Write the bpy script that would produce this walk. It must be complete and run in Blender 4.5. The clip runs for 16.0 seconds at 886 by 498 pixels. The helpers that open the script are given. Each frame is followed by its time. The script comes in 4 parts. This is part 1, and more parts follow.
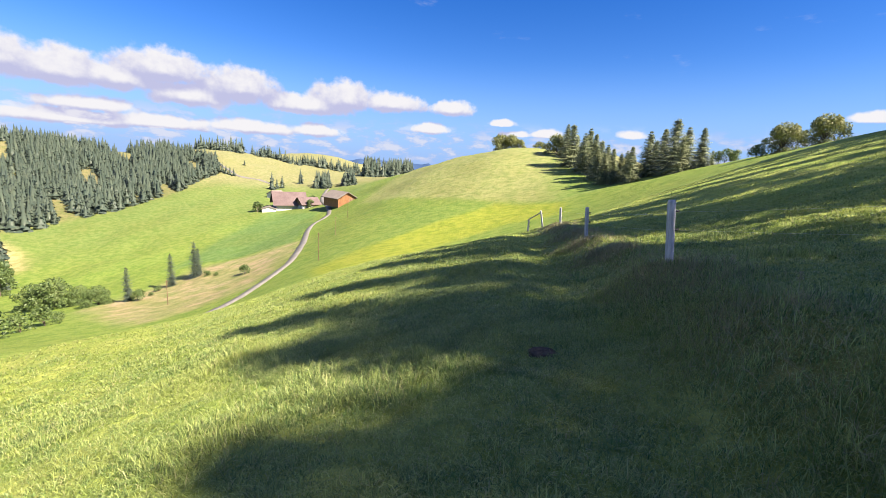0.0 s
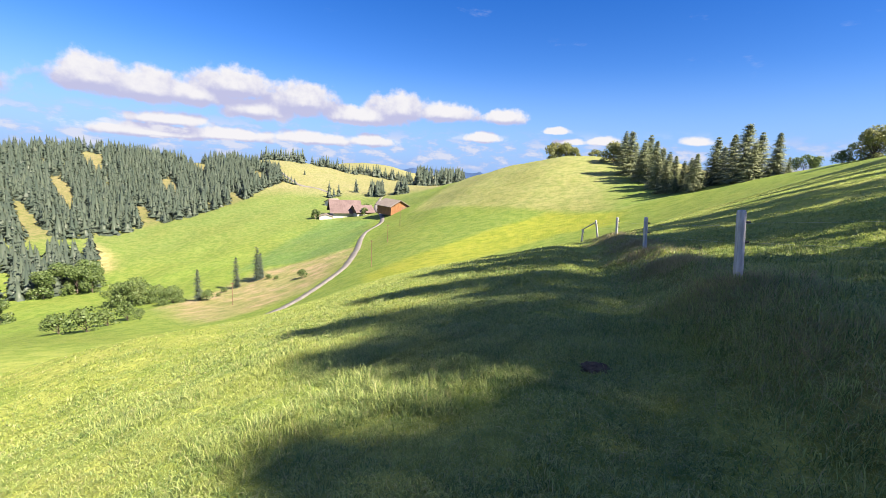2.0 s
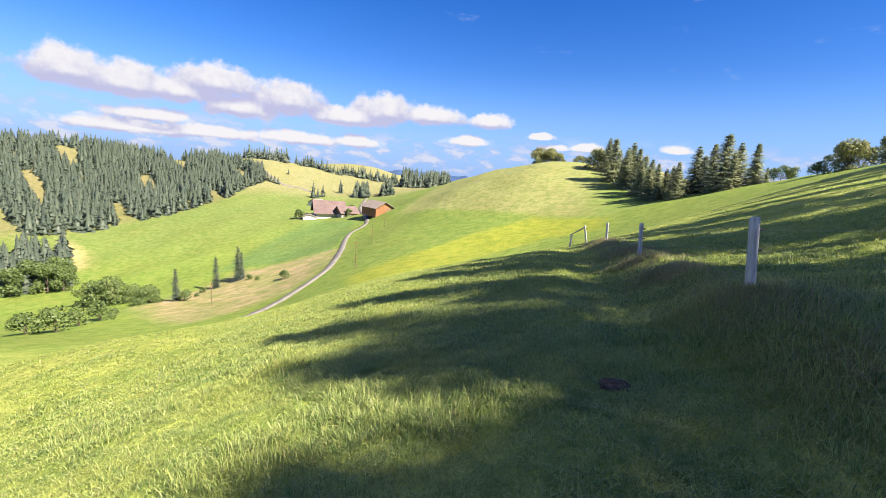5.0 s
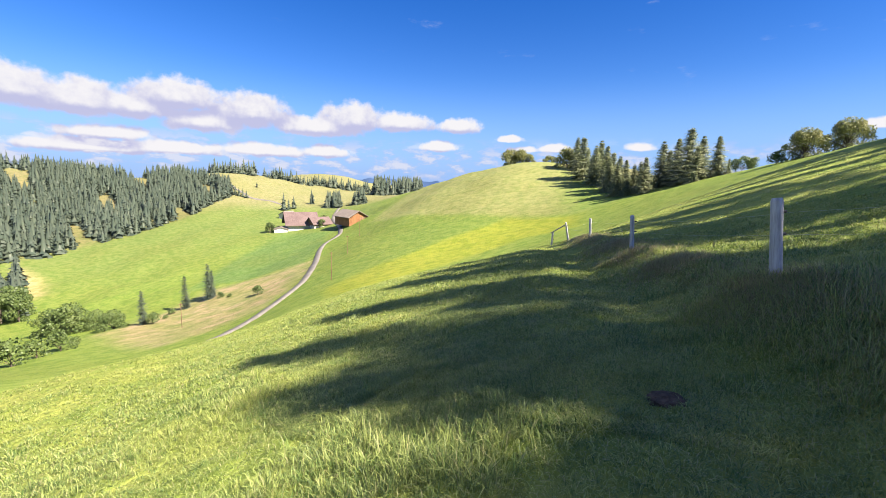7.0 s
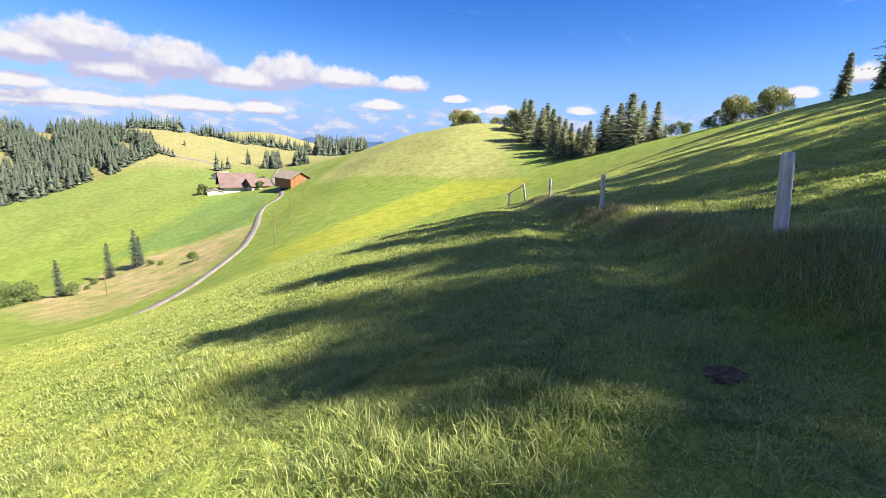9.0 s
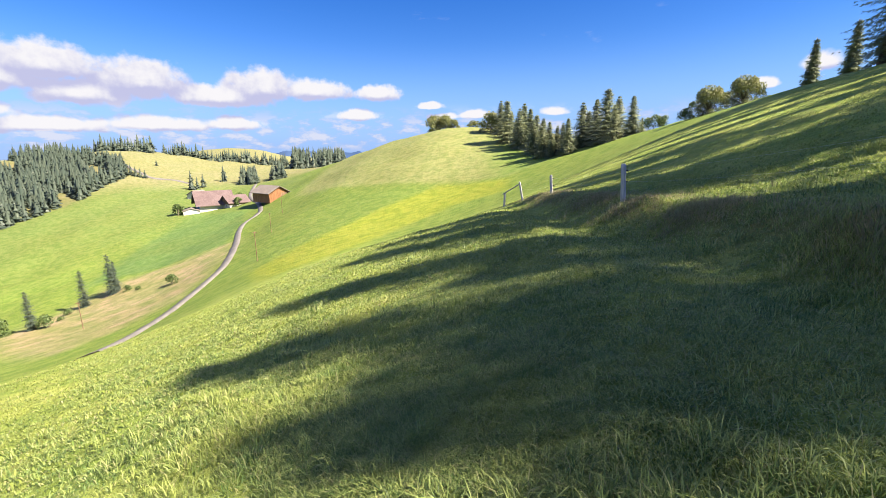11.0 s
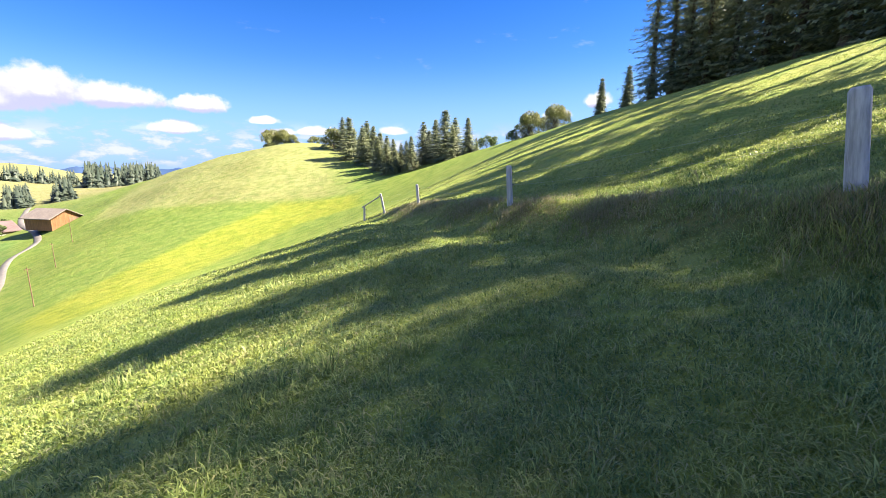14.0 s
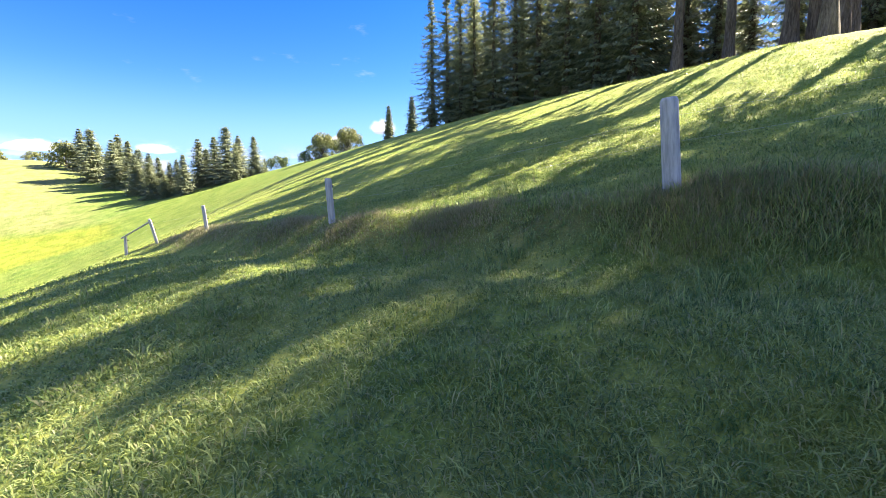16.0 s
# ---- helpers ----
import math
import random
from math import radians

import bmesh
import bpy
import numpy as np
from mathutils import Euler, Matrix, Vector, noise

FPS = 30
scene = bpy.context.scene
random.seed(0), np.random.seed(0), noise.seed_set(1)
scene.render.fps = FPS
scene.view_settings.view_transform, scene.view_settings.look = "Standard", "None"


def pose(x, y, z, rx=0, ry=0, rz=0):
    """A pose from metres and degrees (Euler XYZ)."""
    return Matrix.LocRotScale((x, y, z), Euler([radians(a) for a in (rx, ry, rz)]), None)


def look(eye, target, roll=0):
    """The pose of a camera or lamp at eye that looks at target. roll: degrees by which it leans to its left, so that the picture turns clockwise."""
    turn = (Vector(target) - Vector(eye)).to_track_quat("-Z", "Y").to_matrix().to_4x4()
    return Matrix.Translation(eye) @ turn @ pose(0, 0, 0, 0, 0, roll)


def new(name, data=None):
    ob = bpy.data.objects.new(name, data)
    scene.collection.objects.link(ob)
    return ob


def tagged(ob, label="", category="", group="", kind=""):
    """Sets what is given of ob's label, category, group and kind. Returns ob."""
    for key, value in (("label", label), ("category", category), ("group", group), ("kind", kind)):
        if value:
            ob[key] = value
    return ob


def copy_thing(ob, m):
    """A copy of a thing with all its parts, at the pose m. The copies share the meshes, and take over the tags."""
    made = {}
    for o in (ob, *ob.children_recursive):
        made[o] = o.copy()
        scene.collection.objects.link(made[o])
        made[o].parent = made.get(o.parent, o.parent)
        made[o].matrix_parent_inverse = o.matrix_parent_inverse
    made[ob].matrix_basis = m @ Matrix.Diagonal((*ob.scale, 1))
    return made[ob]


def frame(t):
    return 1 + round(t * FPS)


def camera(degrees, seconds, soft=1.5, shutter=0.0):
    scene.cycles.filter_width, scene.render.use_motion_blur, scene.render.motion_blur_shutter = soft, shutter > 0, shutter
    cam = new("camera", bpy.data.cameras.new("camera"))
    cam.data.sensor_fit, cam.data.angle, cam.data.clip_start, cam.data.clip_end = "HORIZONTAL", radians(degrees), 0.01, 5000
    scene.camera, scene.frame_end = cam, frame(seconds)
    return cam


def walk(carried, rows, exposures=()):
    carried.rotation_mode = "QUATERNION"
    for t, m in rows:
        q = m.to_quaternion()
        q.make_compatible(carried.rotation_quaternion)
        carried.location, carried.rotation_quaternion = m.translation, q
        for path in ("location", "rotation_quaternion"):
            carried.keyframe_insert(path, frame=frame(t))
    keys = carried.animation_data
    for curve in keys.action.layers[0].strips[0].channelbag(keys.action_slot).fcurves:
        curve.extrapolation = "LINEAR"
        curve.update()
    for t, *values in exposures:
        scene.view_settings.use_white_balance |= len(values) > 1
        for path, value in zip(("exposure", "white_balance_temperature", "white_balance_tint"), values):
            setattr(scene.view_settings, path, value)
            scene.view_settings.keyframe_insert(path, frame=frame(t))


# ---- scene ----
cam = camera(92.50, 16.0, 0.8)


def aim(x, y, z, turn, tilt, lean=0):
    """A camera pose: turn clockwise from +y, tilt above the horizontal, in degrees."""
    return pose(x, y, z, 90 + tilt, 0, -turn) @ pose(0, 0, 0, 0, 0, lean)


walk(cam, [
    (0.0, aim(0.001, 0.001, 1.126, 0.04, -10.76, 3.20)),
    (0.5, aim(0.001, 0.001, 1.126, -0.22, -10.31, 3.16)),
    (1.0, aim(0.001, 0.001, 1.126, -2.49, -10.06, 2.76)),
    (1.5, aim(0.001, 0.001, 1.126, -5.15, -9.89, 2.51)),
    (2.0, aim(0.001, 0.001, 1.126, -6.90, -9.98, 3.01)),
    (2.5, aim(0.001, 0.002, 1.126, -7.40, -9.81, 3.44)),
    (3.0, aim(-0.020, 0.164, 1.097, -7.44, -9.86, 3.46)),
    (3.5, aim(-0.170, 0.212, 1.079, -6.44, -10.02, 4.25)),
    (4.0, aim(-0.212, 0.220, 1.070, -5.40, -10.17, 5.50)),
    (6.5, aim(-0.444, 0.754, 1.007, -2.95, -8.21, 1.37)),
    (7.0, aim(-0.545, 0.949, 0.910, -1.49, -8.59, 1.62)),
    (7.5, aim(-0.596, 1.171, 0.856, 1.85, -10.94, 2.05)),
    (8.0, aim(-0.710, 1.333, 0.816, 3.78, -13.29, 2.73)),
    (10.5, aim(-1.540, 2.271, 0.623, 8.43, -13.42, 0.57)),
    (11.0, aim(-1.637, 2.592, 0.539, 8.26, -12.58, -0.63)),
    (11.5, aim(-1.764, 2.807, 0.447, 8.85, -11.87, -1.21)),
    (12.0, aim(-1.820, 3.117, 0.372, 10.12, -11.72, -1.54)),
    (12.5, aim(-1.785, 3.446, 0.353, 14.71, -11.59, -1.01)),
    (13.0, aim(-1.854, 3.717, 0.252, 21.08, -11.17, 0.07)),
    (13.5, aim(-1.904, 3.966, 0.205, 23.79, -10.98, 0.55)),
    (14.0, aim(-1.820, 4.390, 0.176, 28.91, -10.43, -0.33)),
    (14.5, aim(-1.805, 4.661, 0.128, 36.64, -9.92, -0.19)),
    (15.0, aim(-1.826, 4.966, 0.105, 41.13, -9.34, -0.69)),
    (15.5, aim(-1.743, 5.231, 0.042, 44.73, -8.43, -1.99)),
    (16.0, aim(-1.646, 5.439, -0.007, 55.86, -7.73, -0.94)),
], [(0.0, 1.92), (12.0, 1.97), (13.0, 2.1), (14.0, 2.3), (15.0, 2.53), (16.0, 2.63)])
# ---- light ----
SUN_AZ, SUN_EL = 118.0, 43.0
world = bpy.data.worlds.new("sky")
scene.world = world
world.use_nodes = True


class Nodes:
    """Short notation for building node trees."""

    def __init__(self, tree):
        self.tree, self.nodes, self.links = tree, tree.nodes, tree.links

    def add(self, kind, **settings):
        node = self.nodes.new(kind)
        for key, value in settings.items():
            if key == "operation":
                node.operation = value
            elif key == "blend_type":
                node.blend_type = value
            elif key == "data_type":
                node.data_type = value
            elif key == "attribute_name":
                node.attribute_name = value
        return node

    def plug(self, value, socket):
        if isinstance(value, bpy.types.NodeSocket):
            self.links.new(value, socket)
        elif value is not None:
            socket.default_value = value

    def math(self, op, a, b=None, c=None, clamp=False):
        node = self.add("ShaderNodeMath", operation=op)
        node.use_clamp = clamp
        for value, socket in zip((a, b, c), node.inputs):
            self.plug(value, socket)
        return node.outputs[0]

    def noise(self, vector, scale, detail=4.0, rough=0.55, distortion=0.0):
        node = self.add("ShaderNodeTexNoise")
        self.plug(vector, node.inputs["Vector"])
        node.inputs["Scale"].default_value, node.inputs["Detail"].default_value = scale, detail
        node.inputs["Roughness"].default_value, node.inputs["Distortion"].default_value = rough, distortion
        return node.outputs["Fac"]

    def ramp(self, value, low, high, to_low=0.0, to_high=1.0):
        node = self.add("ShaderNodeMapRange")
        node.interpolation_type = "SMOOTHSTEP"
        for v, socket in zip((value, low, high, to_low, to_high), node.inputs):
            self.plug(v, socket)
        return node.outputs[0]

    def mix(self, factor, a, b, blend="MIX"):
        node = self.add("ShaderNodeMix", data_type="RGBA", blend_type=blend)
        self.plug(factor, node.inputs[0])
        for v, socket in ((a, node.inputs[6]), (b, node.inputs[7])):
            self.plug((*v, 1.0) if isinstance(v, tuple) and len(v) == 3 else v, socket)
        return node.outputs[2]


def build_sky():
    n = Nodes(world.node_tree)
    n.nodes.clear()
    sky = n.add("ShaderNodeTexSky")
    sky.sky_type, sky.sun_disc = "NISHITA", False
    sky.sun_elevation, sky.sun_rotation = radians(SUN_EL), radians(SUN_AZ)
    sky.altitude, sky.air_density, sky.dust_density, sky.ozone_density = 1200, 1.0, 0.3, 2.5
    rich = n.add("ShaderNodeHueSaturation")
    n.plug(sky.outputs[0], rich.inputs["Color"])
    rich.inputs["Hue"].default_value, rich.inputs["Saturation"].default_value = 0.518, 1.4
    coord = n.add("ShaderNodeTexCoord").outputs["Generated"]
    split = n.add("ShaderNodeSeparateXYZ")
    n.plug(coord, split.inputs[0])
    x, y, z = split.outputs
    az = n.math("MULTIPLY", n.math("ARCTAN2", x, y), 180 / math.pi)
    el = n.math("MULTIPLY", n.math("ARCSINE", z), 180 / math.pi)
    flat = n.add("ShaderNodeCombineXYZ")
    n.plug(az, flat.inputs[0])
    n.plug(el, flat.inputs[1])
    flat = flat.outputs[0]
    # cumulus heaps: direction, height of the middle, half width, half height in degrees
    heaps = ((-46, 7.6, 3.2, 2.0), (-41.5, 7.2, 3.8, 2.0), (-37, 7.2, 3.5, 1.6), (-32.9, 8.6, 4.2, 1.9), (-30.6, 6.2, 4.0, 1.5), (-25.4, 7.7, 4.0, 2.2), (-18, 6.5, 5.0, 1.4), (-13.4, 7.6, 3.4, 2.1),
             (-7.4, 7.6, 3.6, 1.3), (0.2, 7.4, 2.4, 1.1), (-39.6, 4.3, 3.5, 0.9), (-41, 2.9, 6.0, 0.9), (-34, 3.1, 5.0, 0.9), (-24.5, 3.4, 4.6, 0.9), (-17.1, 3.6, 2.5, 0.9), (-2.5, 4.8, 2.3, 0.8),
             (6.7, 6.0, 1.6, 0.5), (8.4, 4.7, 1.8, 0.45), (12.4, 4.9, 1.6, 0.6), (22.6, 5.0, 1.7, 0.6), (43.7, 6.7, 1.5, 0.6), (48.3, 8.2, 1.4, 0.9), (-60, 6, 7, 2.2), (-76, 5, 9, 2.2), (90, 7, 12, 2.0), (150, 8, 14, 3), (-140, 7, 16, 2.5))
    puff = n.noise(flat, 0.5, 7, 0.55)

    def heaped(level):
        total = None
        for a, e, w, h in heaps:
            da = n.math("DIVIDE", n.math("SUBTRACT", az, float(a)), float(w))
            de = n.math("SUBTRACT", level, float(e))
            # flat below, domed above
            de = n.math("MAXIMUM", n.math("DIVIDE", de, float(h)), n.math("DIVIDE", de, -0.62 * h))
            r = n.math("ADD", n.math("MULTIPLY", da, da), n.math("MULTIPLY", de, de))
            blob = n.math("SUBTRACT", 1.0, n.math("SQRT", r))
            total = blob if total is None else n.math("SMOOTH_MAX", total, blob, 0.25)
        return n.math("ADD", total, n.math("MULTIPLY", n.math("SUBTRACT", puff, 0.5), 1.7))

    # low bank of small clouds near the skyline
    lying = n.add("ShaderNodeMapping")
    n.plug(flat, lying.inputs[0])
    lying.inputs["Scale"].default_value = (0.5, 1.2, 1.0)
    small = n.noise(lying.outputs[0], 0.62, 6, 0.58)
    low = n.math("MULTIPLY", n.ramp(el, 0.2, 1.4), n.ramp(el, 6.5, 3.2))
    bank = n.math("MULTIPLY", n.ramp(small, 0.45, 0.62), n.math("MULTIPLY", low, 0.75))
    heap = heaped(el)
    cover = n.ramp(heap, -0.38, 0.16)
    stretched = n.add("ShaderNodeMapping")
    n.plug(flat, stretched.inputs[0])
    stretched.inputs["Scale"].default_value = (0.35, 1.0, 1.0)
    wisp = n.math("MULTIPLY", n.ramp(n.noise(stretched.outputs[0], 0.35, 5, 0.6), 0.62, 0.8), n.math("MULTIPLY", n.ramp(el, 10, 14), 0.3))
    # unseen broken fair-weather cloud, added higher up and all round to brighten shaded ground
    dome = n.add("ShaderNodeMapping")
    n.plug(coord, dome.inputs[0])
    dome.inputs["Scale"].default_value = (1.0, 1.0, 1.6)
    high = n.math("MULTIPLY", n.ramp(n.noise(dome.outputs[0], 2.6, 6, 0.55), 0.465, 0.625), n.ramp(el, 30, 46))
    cover = n.math("MAXIMUM", n.math("MAXIMUM", n.math("MAXIMUM", cover, bank), wisp), high, clamp=True)
    # tops catch the sun, bases are lilac grey
    above = heaped(n.math("ADD", el, 1.1))
    shade = n.ramp(n.math("ADD", n.math("SUBTRACT", heap, above), n.math("MULTIPLY", n.math("SUBTRACT", n.noise(flat, 0.9, 5, 0.55), 0.5), 1.0)), -0.2, 0.7)
    shade = n.math("MAXIMUM", shade, n.math("MULTIPLY", n.math("MAXIMUM", high, bank), 0.9))
    cloud = n.mix(shade, (2.9, 2.95, 4.2), (4.9, 4.8, 4.95))
    haze = n.mix(n.ramp(el, 14.0, 0.0, 0.0, 0.92), rich.outputs[0], (1.45, 2.5, 5.0))
    out = n.mix(cover, haze, cloud)
    back = n.add("ShaderNodeBackground")
    n.plug(out, back.inputs[0])
    back.inputs[1].default_value = 0.05
    n.plug(back.outputs[0], n.add("ShaderNodeOutputWorld").inputs[0])


build_sky()
sun = new("sun", bpy.data.lights.new("sun", "SUN"))
sun.data.energy, sun.data.angle, sun.data.color = 5.0, radians(0.5), (1.0, 0.88, 0.68)
sun_way = Vector((math.sin(radians(SUN_AZ)) * math.cos(radians(SUN_EL)), math.cos(radians(SUN_AZ)) * math.cos(radians(SUN_EL)), math.sin(radians(SUN_EL))))
sun.matrix_world = look(sun_way * 100, (0, 0, 0))


# ---- materials ----
def material(name):
    mat = bpy.data.materials.new(name)
    mat.use_nodes = True
    n = Nodes(mat.node_tree)
    n.nodes.clear()
    return mat, n


def finish(n, color, rough=0.8, bump=None, bump_size=0.02, translucent=0.0, glow=None, metal=0.0, spec=0.3):
    shader = n.add("ShaderNodeBsdfPrincipled")
    n.plug((*color, 1.0) if isinstance(color, tuple) else color, shader.inputs["Base Color"])
    n.plug(rough, shader.inputs["Roughness"])
    shader.inputs["Metallic"].default_value = metal
    shader.inputs["Specular IOR Level"].default_value = spec
    if bump is not None:
        b = n.add("ShaderNodeBump")
        b.inputs["Strength"].default_value, b.inputs["Distance"].default_value = 0.8, bump_size
        n.plug(bump, b.inputs["Height"])
        n.plug(b.outputs[0], shader.inputs["Normal"])
    result = shader.outputs[0]
    if translucent:
        through_leaf = n.add("ShaderNodeBsdfTranslucent")
        n.plug(glow if glow is not None else color, through_leaf.inputs[0])
        both = n.add("ShaderNodeMixShader")
        both.inputs[0].default_value = translucent
        n.plug(result, both.inputs[1])
        n.plug(through_leaf.outputs[0], both.inputs[2])
        result = both.outputs[0]
    n.plug(result, n.add("ShaderNodeOutputMaterial").inputs[0])


def plain(name, dark, light, scale=6.0, rough=0.75, bump=0.01, metal=0.0, stretch=(1, 1, 1), spec=0.3):
    """A surface whose colour wanders between two tones at two scales."""
    mat, n = material(name)
    at = n.add("ShaderNodeMapping")
    n.plug(n.add("ShaderNodeTexCoord").outputs["Object"], at.inputs[0])
    at.inputs["Scale"].default_value = stretch
    fine, broad = n.noise(at.outputs[0], scale, 6, 0.6), n.noise(at.outputs[0], scale * 0.17, 3)
    mixed = n.math("ADD", n.math("MULTIPLY", fine, 0.6), n.math("MULTIPLY", broad, 0.4))
    finish(n, n.mix(n.ramp(mixed, 0.35, 0.65), dark, light), rough, fine if bump else None, bump, metal=metal, spec=spec)
    return mat


def leafy(name, dark, light, yellow, translucent=0.25, per="island"):
    """Foliage: every leaf or blade has its own tone."""
    mat, n = material(name)
    geo = n.add("ShaderNodeNewGeometry")
    broad = n.noise(geo.outputs["Position"], 0.35, 3)
    tone = n.mix(geo.outputs["Random Per Island"], dark, light)
    tone = n.mix(n.ramp(broad, 0.5, 0.75, 0.0, 0.6), tone, yellow)
    who = n.add("ShaderNodeObjectInfo").outputs["Random"]
    tone = n.mix(n.math("MULTIPLY", who, 0.35), tone, dark)
    finish(n, tone, 0.5, None, translucent=translucent, glow=tone, spec=0.4)
    return mat


def ground_material():
    mat, n = material("meadow")
    where = n.add("ShaderNodeNewGeometry").outputs["Position"]
    tint = n.add("ShaderNodeAttribute", attribute_name="field").outputs["Color"]
    patch, tuft, fine, blade = n.noise(where, 0.05, 4, 0.6), n.noise(where, 0.5, 5, 0.6), n.noise(where, 4.0, 6, 0.65), n.noise(where, 38.0, 4, 0.7)
    color = n.mix(n.ramp(patch, 0.35, 0.7, 0.0, 0.4), tint, n.mix(0.5, tint, (0.19, 0.17, 0.045)))
    color = n.mix(n.ramp(tuft, 0.38, 0.64, 0.0, 0.75), color, n.mix(1.0, color, (0.55, 0.72, 0.5), "MULTIPLY"))
    color = n.mix(n.ramp(fine, 0.4, 0.66, 0.0, 0.55), color, n.mix(1.0, color, (0.5, 0.6, 0.45), "MULTIPLY"))
    color = n.mix(n.ramp(blade, 0.4, 0.66, 0.0, 0.6), color, n.mix(1.0, color, (1.5, 1.45, 1.2), "MULTIPLY"))
    height = n.math("ADD", n.math("MULTIPLY", tuft, 3.0), n.math("ADD", fine, n.math("MULTIPLY", blade, 0.25)))
    finish(n, color, 0.85, height, 0.12, spec=0.15)
    return mat


def grass_material(name, dark, light):
    """Short grass: each blade has its own tone, with greener, yellower and withered patches."""
    mat, n = material(name)
    geo = n.add("ShaderNodeNewGeometry")
    where, each = geo.outputs["Position"], geo.outputs["Random Per Island"]
    tone = n.mix(each, dark, light)
    tone = n.mix(n.ramp(n.noise(where, 0.7, 4, 0.6), 0.45, 0.7, 0.0, 0.5), tone, (0.37, 0.40, 0.09))
    tone = n.mix(n.ramp(n.noise(where, 3.1, 4, 0.6), 0.52, 0.7, 0.0, 0.6), tone, (0.10, 0.20, 0.05))
    tone = n.mix(n.ramp(n.noise(where, 1.9, 5, 0.65), 0.6, 0.72, 0.0, 0.4), tone, (0.37, 0.31, 0.16))
    straw = n.math("GREATER_THAN", n.math("FRACT", n.math("MULTIPLY", each, 37.0)), 0.9)
    tone = n.mix(n.math("MULTIPLY", straw, 0.6), tone, (0.46, 0.41, 0.22))
    finish(n, tone, 0.45, None, translucent=0.42, glow=tone, spec=0.35)
    return mat


MEADOW = ground_material()
GRASS = grass_material("grass_blade", (0.065, 0.13, 0.036), (0.44, 0.50, 0.17))
PASTURE = grass_material("pasture_blade", (0.17, 0.23, 0.048), (0.29, 0.335, 0.085))
DRY = leafy("dry_grass", (0.20, 0.18, 0.08), (0.45, 0.40, 0.24), (0.26, 0.27, 0.10), 0.3)
NEEDLE = leafy("spruce_needles", (0.10, 0.125, 0.075), (0.36, 0.39, 0.225), (0.38, 0.38, 0.20), 0.3)
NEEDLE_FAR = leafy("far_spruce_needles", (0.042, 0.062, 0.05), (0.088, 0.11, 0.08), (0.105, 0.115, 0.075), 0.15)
LEAF = leafy("broad_leaves", (0.12, 0.14, 0.05), (0.28, 0.29, 0.11), (0.34, 0.30, 0.10), 0.35)
LEAF_DARK = leafy("bush_leaves", (0.07, 0.11, 0.036), (0.14, 0.19, 0.06), (0.16, 0.19, 0.07), 0.3)
BARK = plain("bark", (0.05, 0.038, 0.03), (0.17, 0.14, 0.115), 5.0, 0.9, 0.05, stretch=(3, 3, 0.5))
POST_WOOD = plain("weathered_post_wood", (0.27, 0.265, 0.285), (0.48, 0.465, 0.50), 18.0, 0.85, 0.006, stretch=(2, 2, 0.25))
BOARD = plain("brown_boards", (0.16, 0.072, 0.036), (0.30, 0.145, 0.07), 3.0, 0.8, 0.02, stretch=(3, 3, 0.3))
OLD_BOARD = plain("dark_boards", (0.10, 0.06, 0.04), (0.22, 0.14, 0.09), 3.0, 0.85, 0.02, stretch=(3, 3, 0.3))
ROOF = plain("faded_roof_tiles", (0.10, 0.068, 0.07), (0.16, 0.115, 0.118), 2.0, 0.8, 0.03)
ROOF_LIGHT = plain("pale_roof_tiles", (0.15, 0.125, 0.115), (0.23, 0.195, 0.175), 2.0, 0.8, 0.03)
RENDERED = plain("white_plaster", (0.42, 0.41, 0.39), (0.55, 0.54, 0.51), 2.0, 0.85, 0.01)
GLASS = plain("dark_window_glass", (0.02, 0.022, 0.025), (0.04, 0.042, 0.045), 2.0, 0.1, 0, spec=0.6)
TARMAC = plain("grey_lane", (0.125, 0.115, 0.112), (0.19, 0.175, 0.17), 1.2, 0.9, 0.02)
EARTH = plain("bare_earth", (0.05, 0.033, 0.022), (0.13, 0.09, 0.06), 25.0, 0.95, 0.03)
PLASTIC = plain("black_insulator_plastic", (0.02, 0.02, 0.02), (0.04, 0.04, 0.04), 20.0, 0.4, 0)
WIRE = plain("fence_wire", (0.45, 0.45, 0.43), (0.6, 0.6, 0.57), 20.0, 0.4, 0, metal=0.6)
# the blue of distant haze is put into this base colour
FAR_HILL = plain("haze_tinted_mountain", (0.035, 0.065, 0.15), (0.05, 0.085, 0.18), 0.002, 1.0, 0, spec=0.0)


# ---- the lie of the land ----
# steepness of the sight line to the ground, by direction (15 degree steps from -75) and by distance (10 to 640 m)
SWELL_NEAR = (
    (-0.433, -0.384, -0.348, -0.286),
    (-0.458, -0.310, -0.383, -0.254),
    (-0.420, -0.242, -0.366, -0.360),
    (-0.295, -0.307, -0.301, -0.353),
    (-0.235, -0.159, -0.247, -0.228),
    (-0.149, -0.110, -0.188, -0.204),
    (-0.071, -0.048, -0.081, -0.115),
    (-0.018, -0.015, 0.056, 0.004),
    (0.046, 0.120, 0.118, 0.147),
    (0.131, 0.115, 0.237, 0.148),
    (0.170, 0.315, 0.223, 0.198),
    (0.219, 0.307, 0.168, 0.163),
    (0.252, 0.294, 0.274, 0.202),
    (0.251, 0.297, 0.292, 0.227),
)
